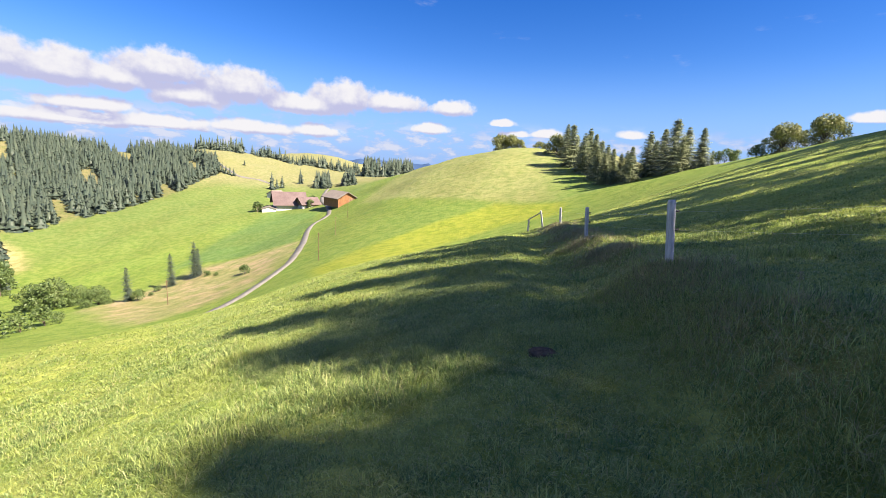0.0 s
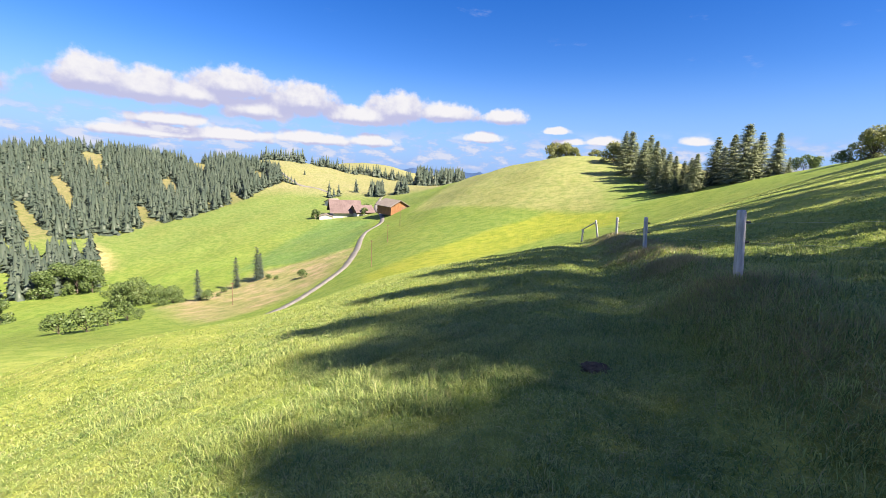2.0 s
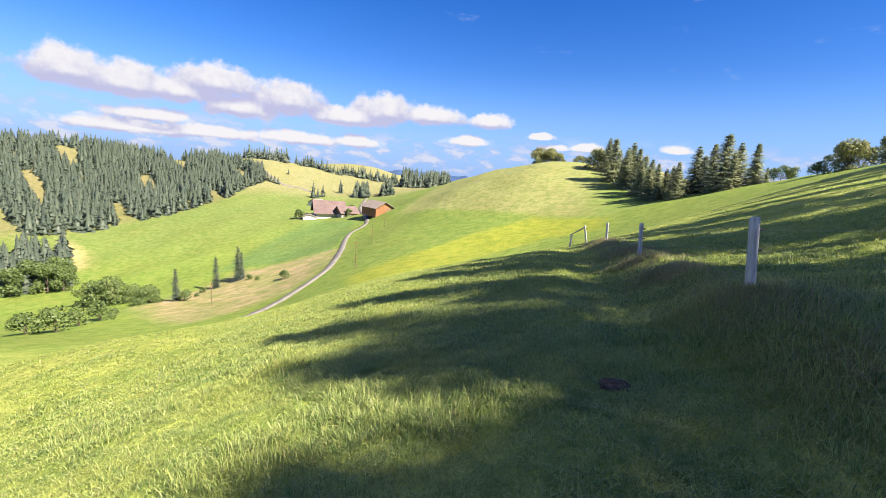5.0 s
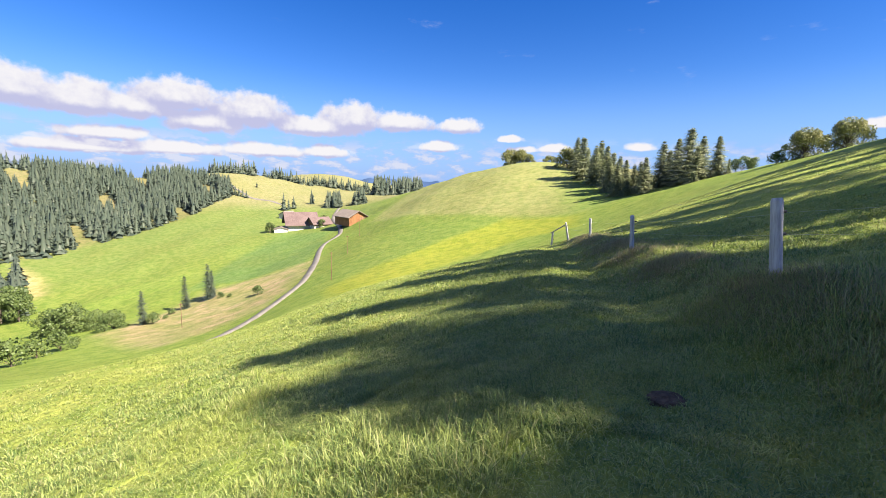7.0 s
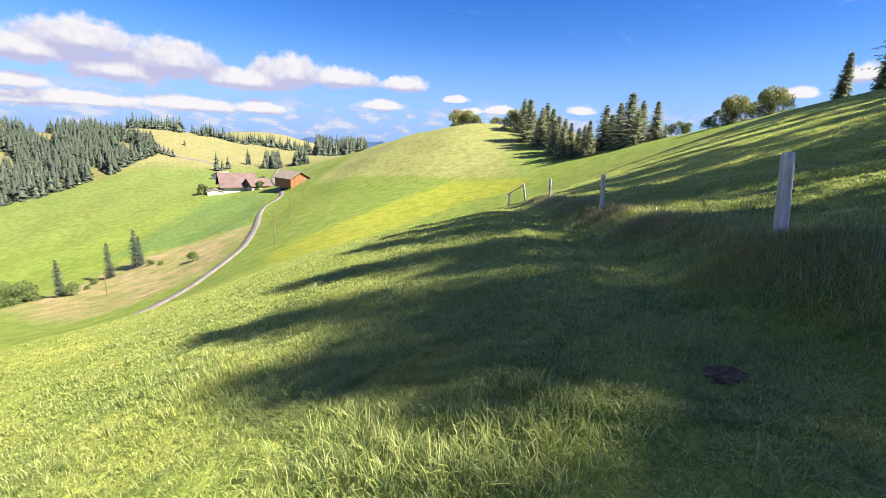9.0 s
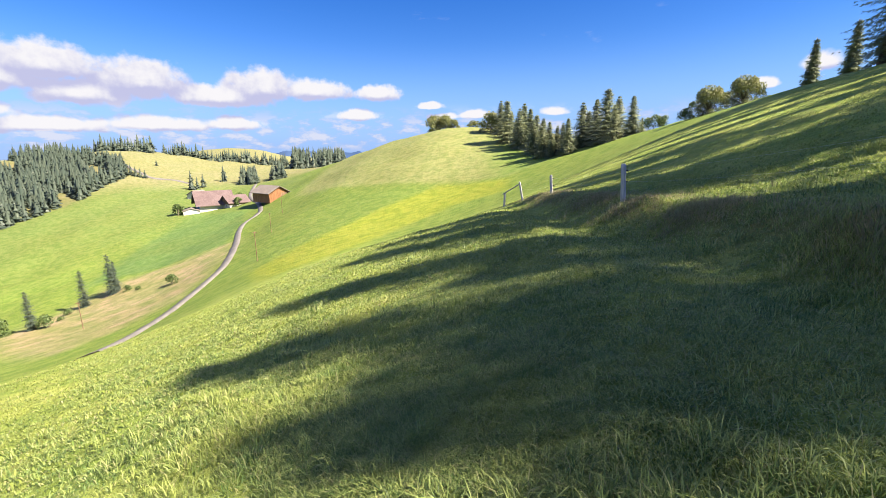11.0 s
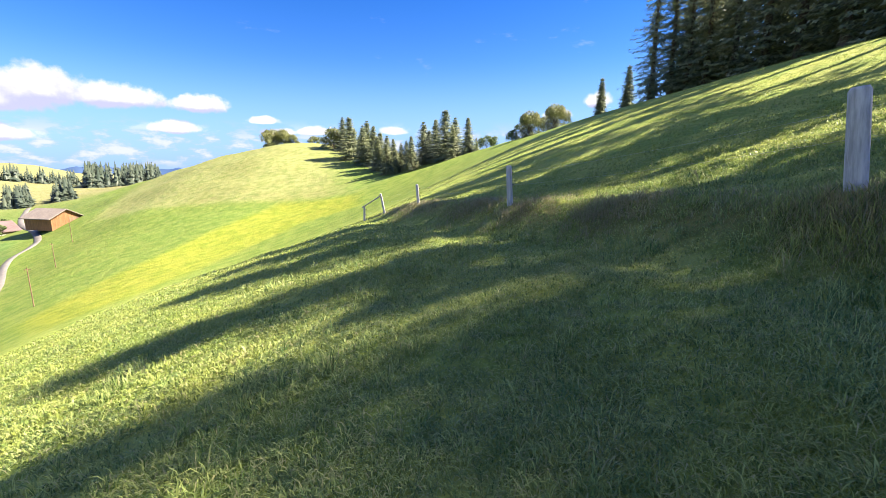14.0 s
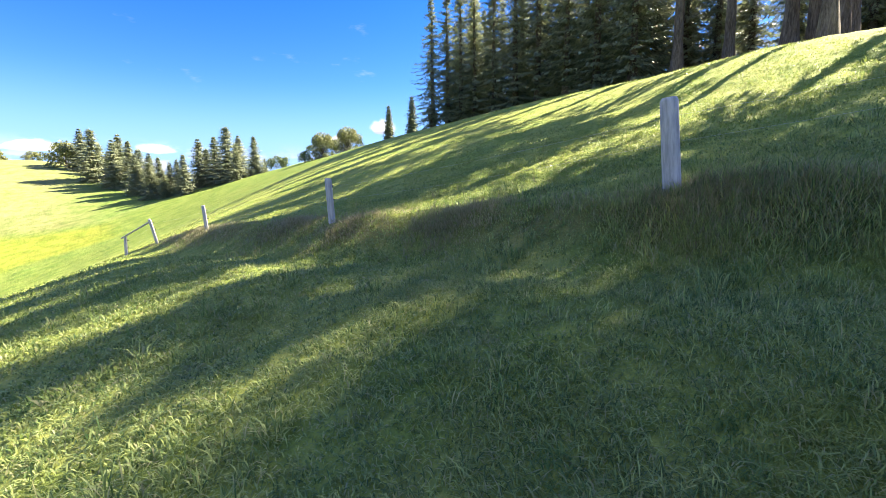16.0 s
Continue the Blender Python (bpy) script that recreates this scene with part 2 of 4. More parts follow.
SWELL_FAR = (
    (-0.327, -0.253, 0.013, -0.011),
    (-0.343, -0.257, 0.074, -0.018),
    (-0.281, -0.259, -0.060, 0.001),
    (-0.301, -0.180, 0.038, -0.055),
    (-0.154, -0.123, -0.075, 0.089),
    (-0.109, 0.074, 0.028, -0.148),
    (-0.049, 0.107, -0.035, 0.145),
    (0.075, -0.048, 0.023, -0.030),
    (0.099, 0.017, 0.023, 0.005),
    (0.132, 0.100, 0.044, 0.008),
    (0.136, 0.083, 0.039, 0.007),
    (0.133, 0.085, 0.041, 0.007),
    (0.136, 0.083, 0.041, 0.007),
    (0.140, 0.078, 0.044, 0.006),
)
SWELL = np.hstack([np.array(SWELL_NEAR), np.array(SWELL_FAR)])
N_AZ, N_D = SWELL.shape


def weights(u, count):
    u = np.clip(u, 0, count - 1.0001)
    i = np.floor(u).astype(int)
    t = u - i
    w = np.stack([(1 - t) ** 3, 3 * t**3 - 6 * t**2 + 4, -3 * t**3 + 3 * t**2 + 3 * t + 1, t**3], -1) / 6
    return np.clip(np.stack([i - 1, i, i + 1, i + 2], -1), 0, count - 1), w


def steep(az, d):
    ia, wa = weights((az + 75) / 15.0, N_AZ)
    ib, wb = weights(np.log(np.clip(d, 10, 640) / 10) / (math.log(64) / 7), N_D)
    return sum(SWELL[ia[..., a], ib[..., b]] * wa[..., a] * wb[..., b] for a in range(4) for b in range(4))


def smooth(v, low, high):
    t = np.clip((v - low) / (high - low), 0, 1)
    return t * t * (3 - 2 * t)


def fence_x(y):
    return 3.24 + (y - 5.94) * 0.15


def height(x, y, rough=True):
    """The ground's height in metres."""
    x, y = np.asarray(x, float), np.asarray(y, float)
    d, az = np.hypot(x, y), np.degrees(np.arctan2(x, y))
    cx, cy = np.clip(x, -15, 8), np.clip(y, -5, 25)
    here = -0.33 + 0.30 * x - 0.1165 * y - 0.010 * np.clip(x, -9, 6) ** 2 - 0.0017 * cx * cy + 0.0007 * cy**2
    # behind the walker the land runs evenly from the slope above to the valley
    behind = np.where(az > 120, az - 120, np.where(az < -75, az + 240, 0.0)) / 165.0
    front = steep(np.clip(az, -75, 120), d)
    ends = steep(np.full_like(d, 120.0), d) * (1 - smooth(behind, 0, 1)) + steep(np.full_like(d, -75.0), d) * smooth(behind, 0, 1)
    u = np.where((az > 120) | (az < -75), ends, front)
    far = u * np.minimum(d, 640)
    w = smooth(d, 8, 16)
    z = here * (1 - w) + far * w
    # cattle path below the bank on which the fence stands
    off = x - fence_x(y)
    near_fence = smooth(y, -4, 2) * (1 - smooth(y, 16, 26))
    z = z + near_fence * (-0.27 * np.exp(-(((off + 1.2) / 0.8) ** 2)) + 0.12 * np.exp(-((off / 0.5) ** 2)))
    # single hills: direction, distance, rise, breadth
    for a, far_off, rise, broad in ((-45.5, 430, 16, 55), (-27.5, 440, 9, 60), (12.0, 186, 3.5, 35), (-34.0, 425, 5, 60)):
        hx, hy = far_off * math.sin(radians(a)), far_off * math.cos(radians(a))
        z = z + rise * np.exp(-((x - hx) ** 2 + (y - hy) ** 2) / broad**2)
    if rough:
        z = z + 0.03 * np.sin(1.9 * x + 0.7 * y) * np.sin(1.3 * y - 0.4 * x) + 0.02 * np.sin(4.1 * x - 1.7 * y + 1) * np.sin(3.7 * y + 0.8 * x)
        z = z + (1 - smooth(d, 15, 30)) * (0.016 * np.sin(8.3 * x + 2 * np.sin(3.1 * y)) * np.sin(7.1 * y + 1.5 * np.sin(2.7 * x)) + 0.010 * np.sin(17 * x + 5 * y) * np.sin(19 * y - 4 * x))
        amp = smooth(d, 40, 200) * 0.5
        z = z + amp * (np.sin(0.13 * x + 0.05 * y) * np.sin(0.11 * y - 0.07 * x) + 0.5 * np.sin(0.31 * x - 0.12 * y) * np.sin(0.27 * y))
    return z


def ground_z(x, y):
    return float(height(np.array([x]), np.array([y]))[0])


def polar(az, d):
    return d * math.sin(radians(az)), d * math.cos(radians(az))


def inside(px, py, outline, soft):
    """How far points lie within an outline: 1 inside, 0 outside, blurred over soft metres."""
    best, sign = np.full_like(px, 1e9), np.zeros(px.shape, bool)
    for (ax, ay), (bx, by) in zip(outline, outline[1:] + outline[:1]):
        ex, ey = bx - ax, by - ay
        t = np.clip(((px - ax) * ex + (py - ay) * ey) / (ex * ex + ey * ey + 1e-9), 0, 1)
        best = np.minimum(best, np.hypot(px - ax - t * ex, py - ay - t * ey))
        cross = ((ay > py) != (by > py)) & (px < ex * (py - ay) / (ey if abs(ey) > 1e-9 else 1e-9) + ax)
        sign ^= cross
    return smooth(np.where(sign, best, -best), -soft, soft)


YELLOW_STRIP = [(-22, 68), (-16, 81), (-3, 98), (13, 109), (25, 90), (21, 75), (12, 81), (2, 73), (-10, 55), (-15, 51)]
GREEN_RIGHT = [(-49, 173), (-33, 167), (11, 112), (-3, 99), (-16, 83), (-27, 79), (-35, 107)]
GREEN_LEFT = [(-58, 192), (-87, 213), (-89, 158), (-85, 128), (-79, 133), (-47, 130), (-51, 162)]
BANK = [(-45, 130), (-59, 127), (-75, 127), (-76, 101), (-73, 83), (-45, 60), (-37, 77), (-38, 95), (-40, 114)]
DIRT = [(-179, 167), (-162, 158), (-146, 143), (-150, 130)]
HAY_FOOT = [(-34, 174), (-13, 141), (2, 124), (16, 109), (26, 94), (60, 105), (60, 300), (-20, 300)]


def build_ground():
    rings = np.concatenate([np.linspace(0.0, 1.2, 5)[1:], np.geomspace(1.3, 700, 330), np.geomspace(760, 4500, 14)])
    n_az = 540
    angle = np.linspace(-math.pi, math.pi, n_az, endpoint=False)
    r, a = np.meshgrid(rings, angle, indexing="ij")
    x, y = r * np.sin(a), r * np.cos(a)
    z = height(x, y)
    verts = np.stack([x, y, z], -1).reshape(-1, 3)
    i, j = np.meshgrid(np.arange(len(rings) - 1), np.arange(n_az), indexing="ij")
    k = (j + 1) % n_az
    faces = np.stack([i * n_az + j, i * n_az + k, (i + 1) * n_az + k, (i + 1) * n_az + j], -1).reshape(-1, 4)
    hub = len(verts)
    verts = np.vstack([verts, [[0, 0, ground_z(0, 0)]]])
    fan = [(hub, (q + 1) % n_az, q) for q in range(n_az)]
    mesh = bpy.data.meshes.new("ground")
    mesh.from_pydata(verts.tolist(), [], [tuple(reversed(f)) for f in faces.tolist()] + [tuple(reversed(f)) for f in fan])
    mesh.polygons.foreach_set("use_smooth", [True] * len(mesh.polygons))
    px, py = verts[:, 0], verts[:, 1]
    d, az = np.hypot(px, py), np.degrees(np.arctan2(px, py))
    tone = np.empty((len(px), 3))
    tone[:] = (0.29, 0.32, 0.085)

    def lay(mask, color):
        tone[:] = tone * (1 - mask[:, None]) + np.array(color) * mask[:, None]

    lay(smooth(d, 40, 65), (0.175, 0.225, 0.05))
    lay(smooth(d, 150, 260) * (1 - smooth(az, -14, -6)), (0.142, 0.178, 0.058))
    lay(smooth(d, 285, 330), (0.225, 0.205, 0.115))
    lay(inside(px, py, HAY_FOOT, 3.0), (0.235, 0.235, 0.10))
    lay(inside(px, py, HAY_FOOT, 3.0) * smooth(az, 11, 17) * (1 - smooth(d, 130, 180)), (0.165, 0.22, 0.055))
    lay(inside(px, py, GREEN_RIGHT, 2.0), (0.158, 0.205, 0.048))
    lay(inside(px, py, GREEN_LEFT, 2.5), (0.125, 0.185, 0.06))
    lay(inside(px, py, YELLOW_STRIP, 2.0), (0.245, 0.262, 0.038))
    rough = 0.5 + 0.5 * np.sin(px * 0.55 + 2 * np.sin(py * 0.21)) * np.sin(py * 0.47 + 2 * np.sin(px * 0.17))
    lay(inside(px, py, BANK, 5.0) * (0.55 + 0.45 * rough), (0.32, 0.245, 0.155))
    lay(inside(px, py, BANK, 3.0) * smooth(rough, 0.6, 0.8) * 0.6, (0.38, 0.27, 0.195))
    lay(inside(px, py, BANK, 8.0) * smooth(1 - rough, 0.65, 0.85) * 0.7, (0.20, 0.21, 0.09))
    lay(inside(px, py, DIRT, 4.0), (0.40, 0.30, 0.18))
    lay(smooth(az, -66, -60) * (1 - smooth(az, -30, -27)) * smooth(d - np.interp(az, (-64, -46, -33, -28), (230, 258, 285, 345)), -4, 8) * (1 - smooth(d, 405, 425)) * 0.75, (0.17, 0.14, 0.085))
    edge_off = d - np.interp(az, (45, 52, 60, 70, 80, 90, 97, 140), (70, 56, 48, 39, 32.5, 28, 22, 23))
    lay(smooth(edge_off, -8, -2) * smooth(az, 52, 66) * (1 - smooth(az, 150, 160)) * (0.6 + 0.35 * np.sin(px * 1.1 + np.sin(py * 0.9)) * np.sin(py * 1.3)), (0.33, 0.255, 0.14))
    off = px - fence_x(py)
    lay(np.exp(-(((off + 0.35) / 0.45) ** 2)) * smooth(py, 0, 3) * (1 - smooth(py, 22, 28)) * 0.7, (0.17, 0.14, 0.065))
    paint = mesh.color_attributes.new("field", "FLOAT_COLOR", "POINT")
    paint.data.foreach_set("color", np.hstack([tone, np.ones((len(px), 1))]).ravel())
    mesh.materials.append(MEADOW)
    return tagged(new("ground", mesh), "sloping green alpine pasture with cropped grass", "meadow", kind="structure")


build_ground()


# ---- helpers for things ----
def part(name, bm, mat, parent=None, label=""):
    mesh = bpy.data.meshes.new(name)
    bm.to_mesh(mesh)
    bm.free()
    mesh.materials.append(mat)
    ob = new(name, mesh)
    if parent is not None:
        ob.parent = parent
    return tagged(ob, label)


def raw(name, verts, faces, mat, parent=None, label="", shade=False):
    """One mesh from computed vertices and faces of equal size."""
    verts, faces = np.asarray(verts, float), np.asarray(faces, int)
    mesh = bpy.data.meshes.new(name)
    size = faces.shape[1]
    mesh.vertices.add(len(verts))
    mesh.vertices.foreach_set("co", verts.ravel())
    mesh.loops.add(faces.size)
    mesh.loops.foreach_set("vertex_index", faces.ravel())
    mesh.polygons.add(len(faces))
    mesh.polygons.foreach_set("loop_start", np.arange(0, faces.size, size))
    if shade:
        mesh.polygons.foreach_set("use_smooth", [True] * len(faces))
    mesh.update(calc_edges=True)
    mesh.validate()
    mesh.materials.append(mat)
    ob = new(name, mesh)
    if parent is not None:
        ob.parent = parent
    return tagged(ob, label)


def box(bm, x0, x1, y0, y1, z0, z1, bevel=0.0):
    made = bmesh.ops.create_cube(bm, size=1.0, matrix=Matrix.LocRotScale(((x0 + x1) / 2, (y0 + y1) / 2, (z0 + z1) / 2), None, (x1 - x0, y1 - y0, z1 - z0)))
    if bevel:
        edges = {e for v in made["verts"] for e in v.link_edges}
        bmesh.ops.bevel(bm, geom=list(edges), offset=bevel, segments=2, affect="EDGES")
    return bm


def trunk_mesh(rng, tall, radius, lean=0.0, flare=1.6, sides=9):
    """A tapered stem with a flared, uneven foot."""
    rows = 9
    verts, faces = [], []
    for i in range(rows):
        t = i / (rows - 1)
        r = radius * ((1 - t) ** 0.8 + 0.03) * (1 + (flare - 1) * math.exp(-t * tall / 0.5))
        for j in range(sides):
            a = 2 * math.pi * j / sides
            k = r * (1 + 0.14 * math.sin(3 * a + rng.random()) * math.exp(-t * tall / 0.8) + rng.uniform(-0.04, 0.04))
            verts.append((k * math.cos(a) + lean * t * t, k * math.sin(a), t * tall - 0.25))
    for i in range(rows - 1):
        for j in range(sides):
            faces.append((i * sides + j, i * sides + (j + 1) % sides, (i + 1) * sides + (j + 1) % sides, (i + 1) * sides + j))
    return verts, faces


def spruce_crown(rng, tall, radius, base, levels=30, boughs=9, sprays=9, size=1.0, fill=4.0, taper=0.9, gaps=0.0, thin=0.0):
    """Whorls of drooping boughs, each hung with many small sprays."""
    verts, faces = [], []

    def spray(p, way, side, length, wide):
        tip = p + way * length
        k = len(verts)
        verts.extend([p - side * wide * 0.35, p + side * wide * 0.35, tip + side * wide * 0.18, tip - side * wide * 0.18])
        faces.append((k, k + 1, k + 2, k + 3))

    for level in range(levels):
        t = (level + rng.random() * 0.8) / levels
        z = base + (tall - base) * t
        reach = radius * (1 - t) ** taper * rng.uniform(0.75, 1.15) + 0.08
        if t < 0.12:
            reach *= 0.75 + t * 2
        count = max(4, int(boughs * (1 - 0.45 * t)))
        for b in range(count):
            a = 2 * math.pi * (b + rng.random() * 0.9) / count + level
            out = Vector((math.cos(a), math.sin(a), 0))
            across = Vector((-math.sin(a), math.cos(a), 0))
            if rng.random() < max(gaps * (1.15 - t), min(0.88, thin * 3 * (1 - t) ** 1.3)):
                continue
            long = reach * rng.uniform(0.62, 1.12)
            z = base + (tall - base) * t + rng.uniform(-0.7, 0.7) * (tall - base) / levels
            lift = rng.uniform(-0.32, -0.08) * (1 - t) + 0.25 * t
            for s in range(sprays):
                u = (s + 0.5 + rng.uniform(-0.4, 0.4)) / sprays
                p = out * (long * u) + Vector((0, 0, z + long * (lift * u - 0.22 * u * u + 0.16 * u**4)))
                wide = size * (0.26 + 0.16 * rng.random())
                for side in (-1, 1):
                    way = (out * rng.uniform(0.5, 1.0) + across * side * rng.uniform(0.1, 0.75) + Vector((0, 0, rng.uniform(-0.95, -0.05)))).normalized()
                    flat = (across - out * side * rng.uniform(0.0, 0.45) + Vector((0, 0, rng.uniform(-0.35, 0.35)))).normalized()
                    spray(p + across * side * rng.uniform(0.0, 0.3) * size, way, flat, size * rng.uniform(0.34, 0.66) * (1.15 - 0.4 * u) * (1.1 - 0.55 * t), wide * (1.1 - 0.5 * t))
            spray(out * long * 0.9 + Vector((0, 0, z + long * (lift * 0.9 - 0.08))), (out + Vector((0, 0, 0.1))).normalized(), across, size * 0.45, 0.2 * size)
    # dense inner twigs
    for _ in range(int(levels * boughs * fill * 2.2)):
        t, a = (rng.uniform(0.3, 0.95) if thin else rng.random() ** 1.6 * 0.9), rng.uniform(0, 6.283)
        r = radius * (1 - t) ** 0.95 * rng.uniform(0.1, 0.7)
        p = Vector((r * math.cos(a), r * math.sin(a), base + (tall - base) * t - 0.2 * r))
        spray(p, Vector((math.cos(a), math.sin(a), rng.uniform(-1, 0.3))).normalized(), Vector((-math.sin(a), math.cos(a), rng.uniform(-0.5, 0.5))).normalized(), size * 0.5 * (1.05 - t), size * 0.26 * (1.05 - t))
    for _ in range(6):
        spray(Vector((0, 0, tall - 0.5)), Vector((rng.uniform(-0.25, 0.25), rng.uniform(-0.25, 0.25), 1)).normalized(), Vector((1, rng.uniform(-1, 1), 0)).normalized(), 0.8, 0.12)
    return [tuple(v) for v in verts], faces


def spruce(seed, tall, radius, base=1.2, levels=30, boughs=9, sprays=9, size=1.0, stem=0.28, mat=None, fill=4.0, taper=0.9, gaps=0.0, thin=0.0):
    rng = random.Random(seed)
    tree = new("spruce_tree")
    raw("trunk", *trunk_mesh(rng, tall * 0.97, stem), BARK, tree, shade=True)
    raw("crown", *spruce_crown(rng, tall, radius, base, levels, boughs, sprays, size, fill, taper, gaps, thin), mat or NEEDLE, tree)
    return tree


def leaf_crown(rng, lobes, leaves, size):
    """Leaf clumps over the outside of many overlapping lobes (x, y, z, radius)."""
    verts, faces = [], []
    total = sum(r * r for *_, r in lobes)
    for cx, cy, cz, r in lobes:
        for _ in range(int(leaves * r * r / total)):
            v = Vector((rng.gauss(0, 1), rng.gauss(0, 1), rng.gauss(0, 1) + 0.25)).normalized()
            p = Vector((cx, cy, cz)) + v * r * rng.uniform(0.72, 1.08) * Vector((1, 1, 0.8)).length / 1.62
            a = (v + Vector((rng.uniform(-1, 1), rng.uniform(-1, 1), rng.uniform(-1, 1))) * 0.8).normalized()
            b = a.orthogonal().normalized()
            c = a.cross(b)
            s = size * rng.uniform(0.6, 1.3)
            k = len(verts)
            verts.extend([tuple(p - b * s), tuple(p + c * s * 0.6), tuple(p + b * s), tuple(p - c * s * 0.6)])
            faces.append((k, k + 1, k + 2, k + 3))
    return verts, faces


def limb(p, q, r0, r1, sides=6):
    p, q = Vector(p), Vector(q)
    way = (q - p).normalized()
    b = way.orthogonal().normalized()
    c = way.cross(b)
    verts = []
    for s, r in ((p, r0), (q, r1)):
        for j in range(sides):
            a = 2 * math.pi * j / sides
            verts.append(tuple(s + (b * math.cos(a) + c * math.sin(a)) * r))
    return verts, [(j, (j + 1) % sides, sides + (j + 1) % sides, sides + j) for j in range(sides)]


def broadleaf(seed, tall, wide, mat, name="broadleaf_tree", leaves=3500, size=0.22, stem=0.3, bare=0.25, lobe_count=13, lobe=0.19):
    rng = random.Random(seed)
    tree = new(name)
    verts, faces = trunk_mesh(rng, tall * 0.75, stem)
    lobes = []
    for i in range(lobe_count):
        a, t = rng.uniform(0, 6.28), rng.uniform(0, 1)
        z = tall * (bare + (0.92 - bare) * t)
        reach = wide * 0.5 * math.sin(math.pi * (0.18 + 0.72 * t)) * rng.uniform(0.5, 0.95)
        end = (reach * math.cos(a), reach * math.sin(a), z)
        lobes.append((*end, wide * lobe * rng.uniform(0.7, 1.3)))
        lv, lf = limb((0, 0, tall * bare * 0.8 + t * tall * 0.3), end, stem * 0.35, stem * 0.06)
        faces += [tuple(q + len(verts) for q in f) for f in lf]
        verts += lv
    lobes.append((0, 0, tall * 0.8, wide * 0.26))
    raw("trunk", verts, faces, BARK, tree, shade=True)
    raw("crown", *leaf_crown(rng, lobes, leaves, size), mat, tree)
    return tree


def stand(tree, az, d, scale=1.0, turn=0.0, sink=0.0, first=False):
    x, y = polar(az, d)
    tree.scale = (scale,) * 3
    m = pose(x, y, ground_z(x, y) - sink, 0, 0, turn)
    if first:
        tree.matrix_basis = m @ Matrix.Diagonal((scale, scale, scale, 1))
        return tree
    return copy_thing(tree, m)


def plant(models, spots, label, group, category="tree", sink=0.1):
    """Trees at (direction, distance, scale); each model's first use is the model itself."""
    used, rng = set(), random.Random(len(spots))
    for i, (az, d, s) in enumerate(spots):
        model = models[i % len(models)]
        tree = stand(model, az, d, s, rng.uniform(0, 360), sink, model not in used)
        used.add(model)
        tagged(tree, label, category, group)


# ---- trees ----
hill_spruces = [spruce(s, 14.0, r, 0.3, 34, 13, 10, 1.35, 0.28, None, 1.6, 0.76, 0.15) for s, r in ((1, 5.8), (2, 5.2), (3, 6.2))]
plant(hill_spruces, [(15.1, 165, 0.82), (16.4, 158, 1.08), (17.0, 150, 1.0), (17.9, 142, 0.9), (18.6, 134, 0.81), (19.3, 126, 0.71), (20.1, 120, 0.63), (20.8, 114, 0.57), (15.8, 150, 0.95), (17.3, 138, 0.82), (18.9, 122, 0.63), (19.9, 112, 0.53)],
      "dense dark green spruce on the hill's crest", "spruces on the crest")
plant([copy_thing(t, Matrix()) for t in hill_spruces],
      [(22.4, 110, 0.85), (23.2, 116, 0.77), (24.0, 112, 0.87), (24.7, 116, 0.76), (26.2, 112, 0.74), (27.3, 106, 0.83), (28.6, 108, 0.66), (30.1, 102, 0.56), (25.4, 116, 0.6), (21.7, 110, 0.48), (22.9, 104, 0.55), (31.2, 104, 0.22), (28.1, 101, 0.5), (21.0, 108, 0.4)],
      "tall dark green spruce in the saddle", "spruces in the saddle")
lone = spruce(5, 9.0, 1.9, 0.4, 26, 9, 7, 1.15)
plant([lone], [(45.7, 88, 0.9), (48.3, 80, 0.8)], "slender lone spruce on the grassy brow", "lone spruces")
oak = broadleaf(7, 7.0, 11.0, LEAF, "maple_tree", 7500, 0.2, 0.35, 0.05, 26, 0.12)
plant([oak], [(37.3, 84, 1.0), (40.4, 86, 0.62)], "spreading broad-leaved tree turning yellow on the brow", "broad-leaved trees on the brow", "tree", 0.8)
brow_bush = broadleaf(8, 4.0, 6.0, LEAF_DARK, "bush", 1600, 0.22, 0.12, 0.08)
plant([brow_bush], [(35.2, 84, 0.9), (32.4, 100, 0.6), (33.3, 98, 0.45)], "dark green bush on the brow", "bushes on the brow", "bush")
ridge_bush = broadleaf(9, 6.0, 11.0, LEAF, "tree", 3000, 0.3, 0.2, 0.02, 24, 0.12)
plant([ridge_bush], [(6.9, 208, 0.8), (8.2, 206, 0.95), (9.3, 203, 0.6), (11.7, 196, 0.5), (13.9, 170, 1.1)], "rounded olive green tree along the ridge line", "trees on the ridge", "tree", 0.9)
valley_bush = broadleaf(10, 9.5, 11.0, LEAF_DARK, "bush", 5200, 0.3, 0.25, 0.0, 20, 0.15)
plant([valley_bush], [(-41.6, 128, 0.95), (-43.6, 130, 0.8), (-45.3, 134, 0.7), (-40.2, 118, 0.55)], "large rounded dark green bush in the valley", "valley bushes", "bush", 1.2)
small_bush = broadleaf(11, 2.6, 3.0, LEAF_DARK, "shrub", 700, 0.16, 0.08, 0.05)
plant([small_bush], [(-35.4, 118, 0.9), (-34.7, 124, 0.7), (-25.6, 112, 1.0), (-29.8, 128, 0.7), (-36.6, 112, 1.1), (-28.7, 124, 0.5)], "small round shrub on the brown bank", "shrubs on the bank", "shrub", 0.55)
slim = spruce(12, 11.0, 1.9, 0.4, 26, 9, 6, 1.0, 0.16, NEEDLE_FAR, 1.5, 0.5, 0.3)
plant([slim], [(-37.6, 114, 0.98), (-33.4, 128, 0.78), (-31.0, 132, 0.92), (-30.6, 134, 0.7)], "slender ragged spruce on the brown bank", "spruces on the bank")


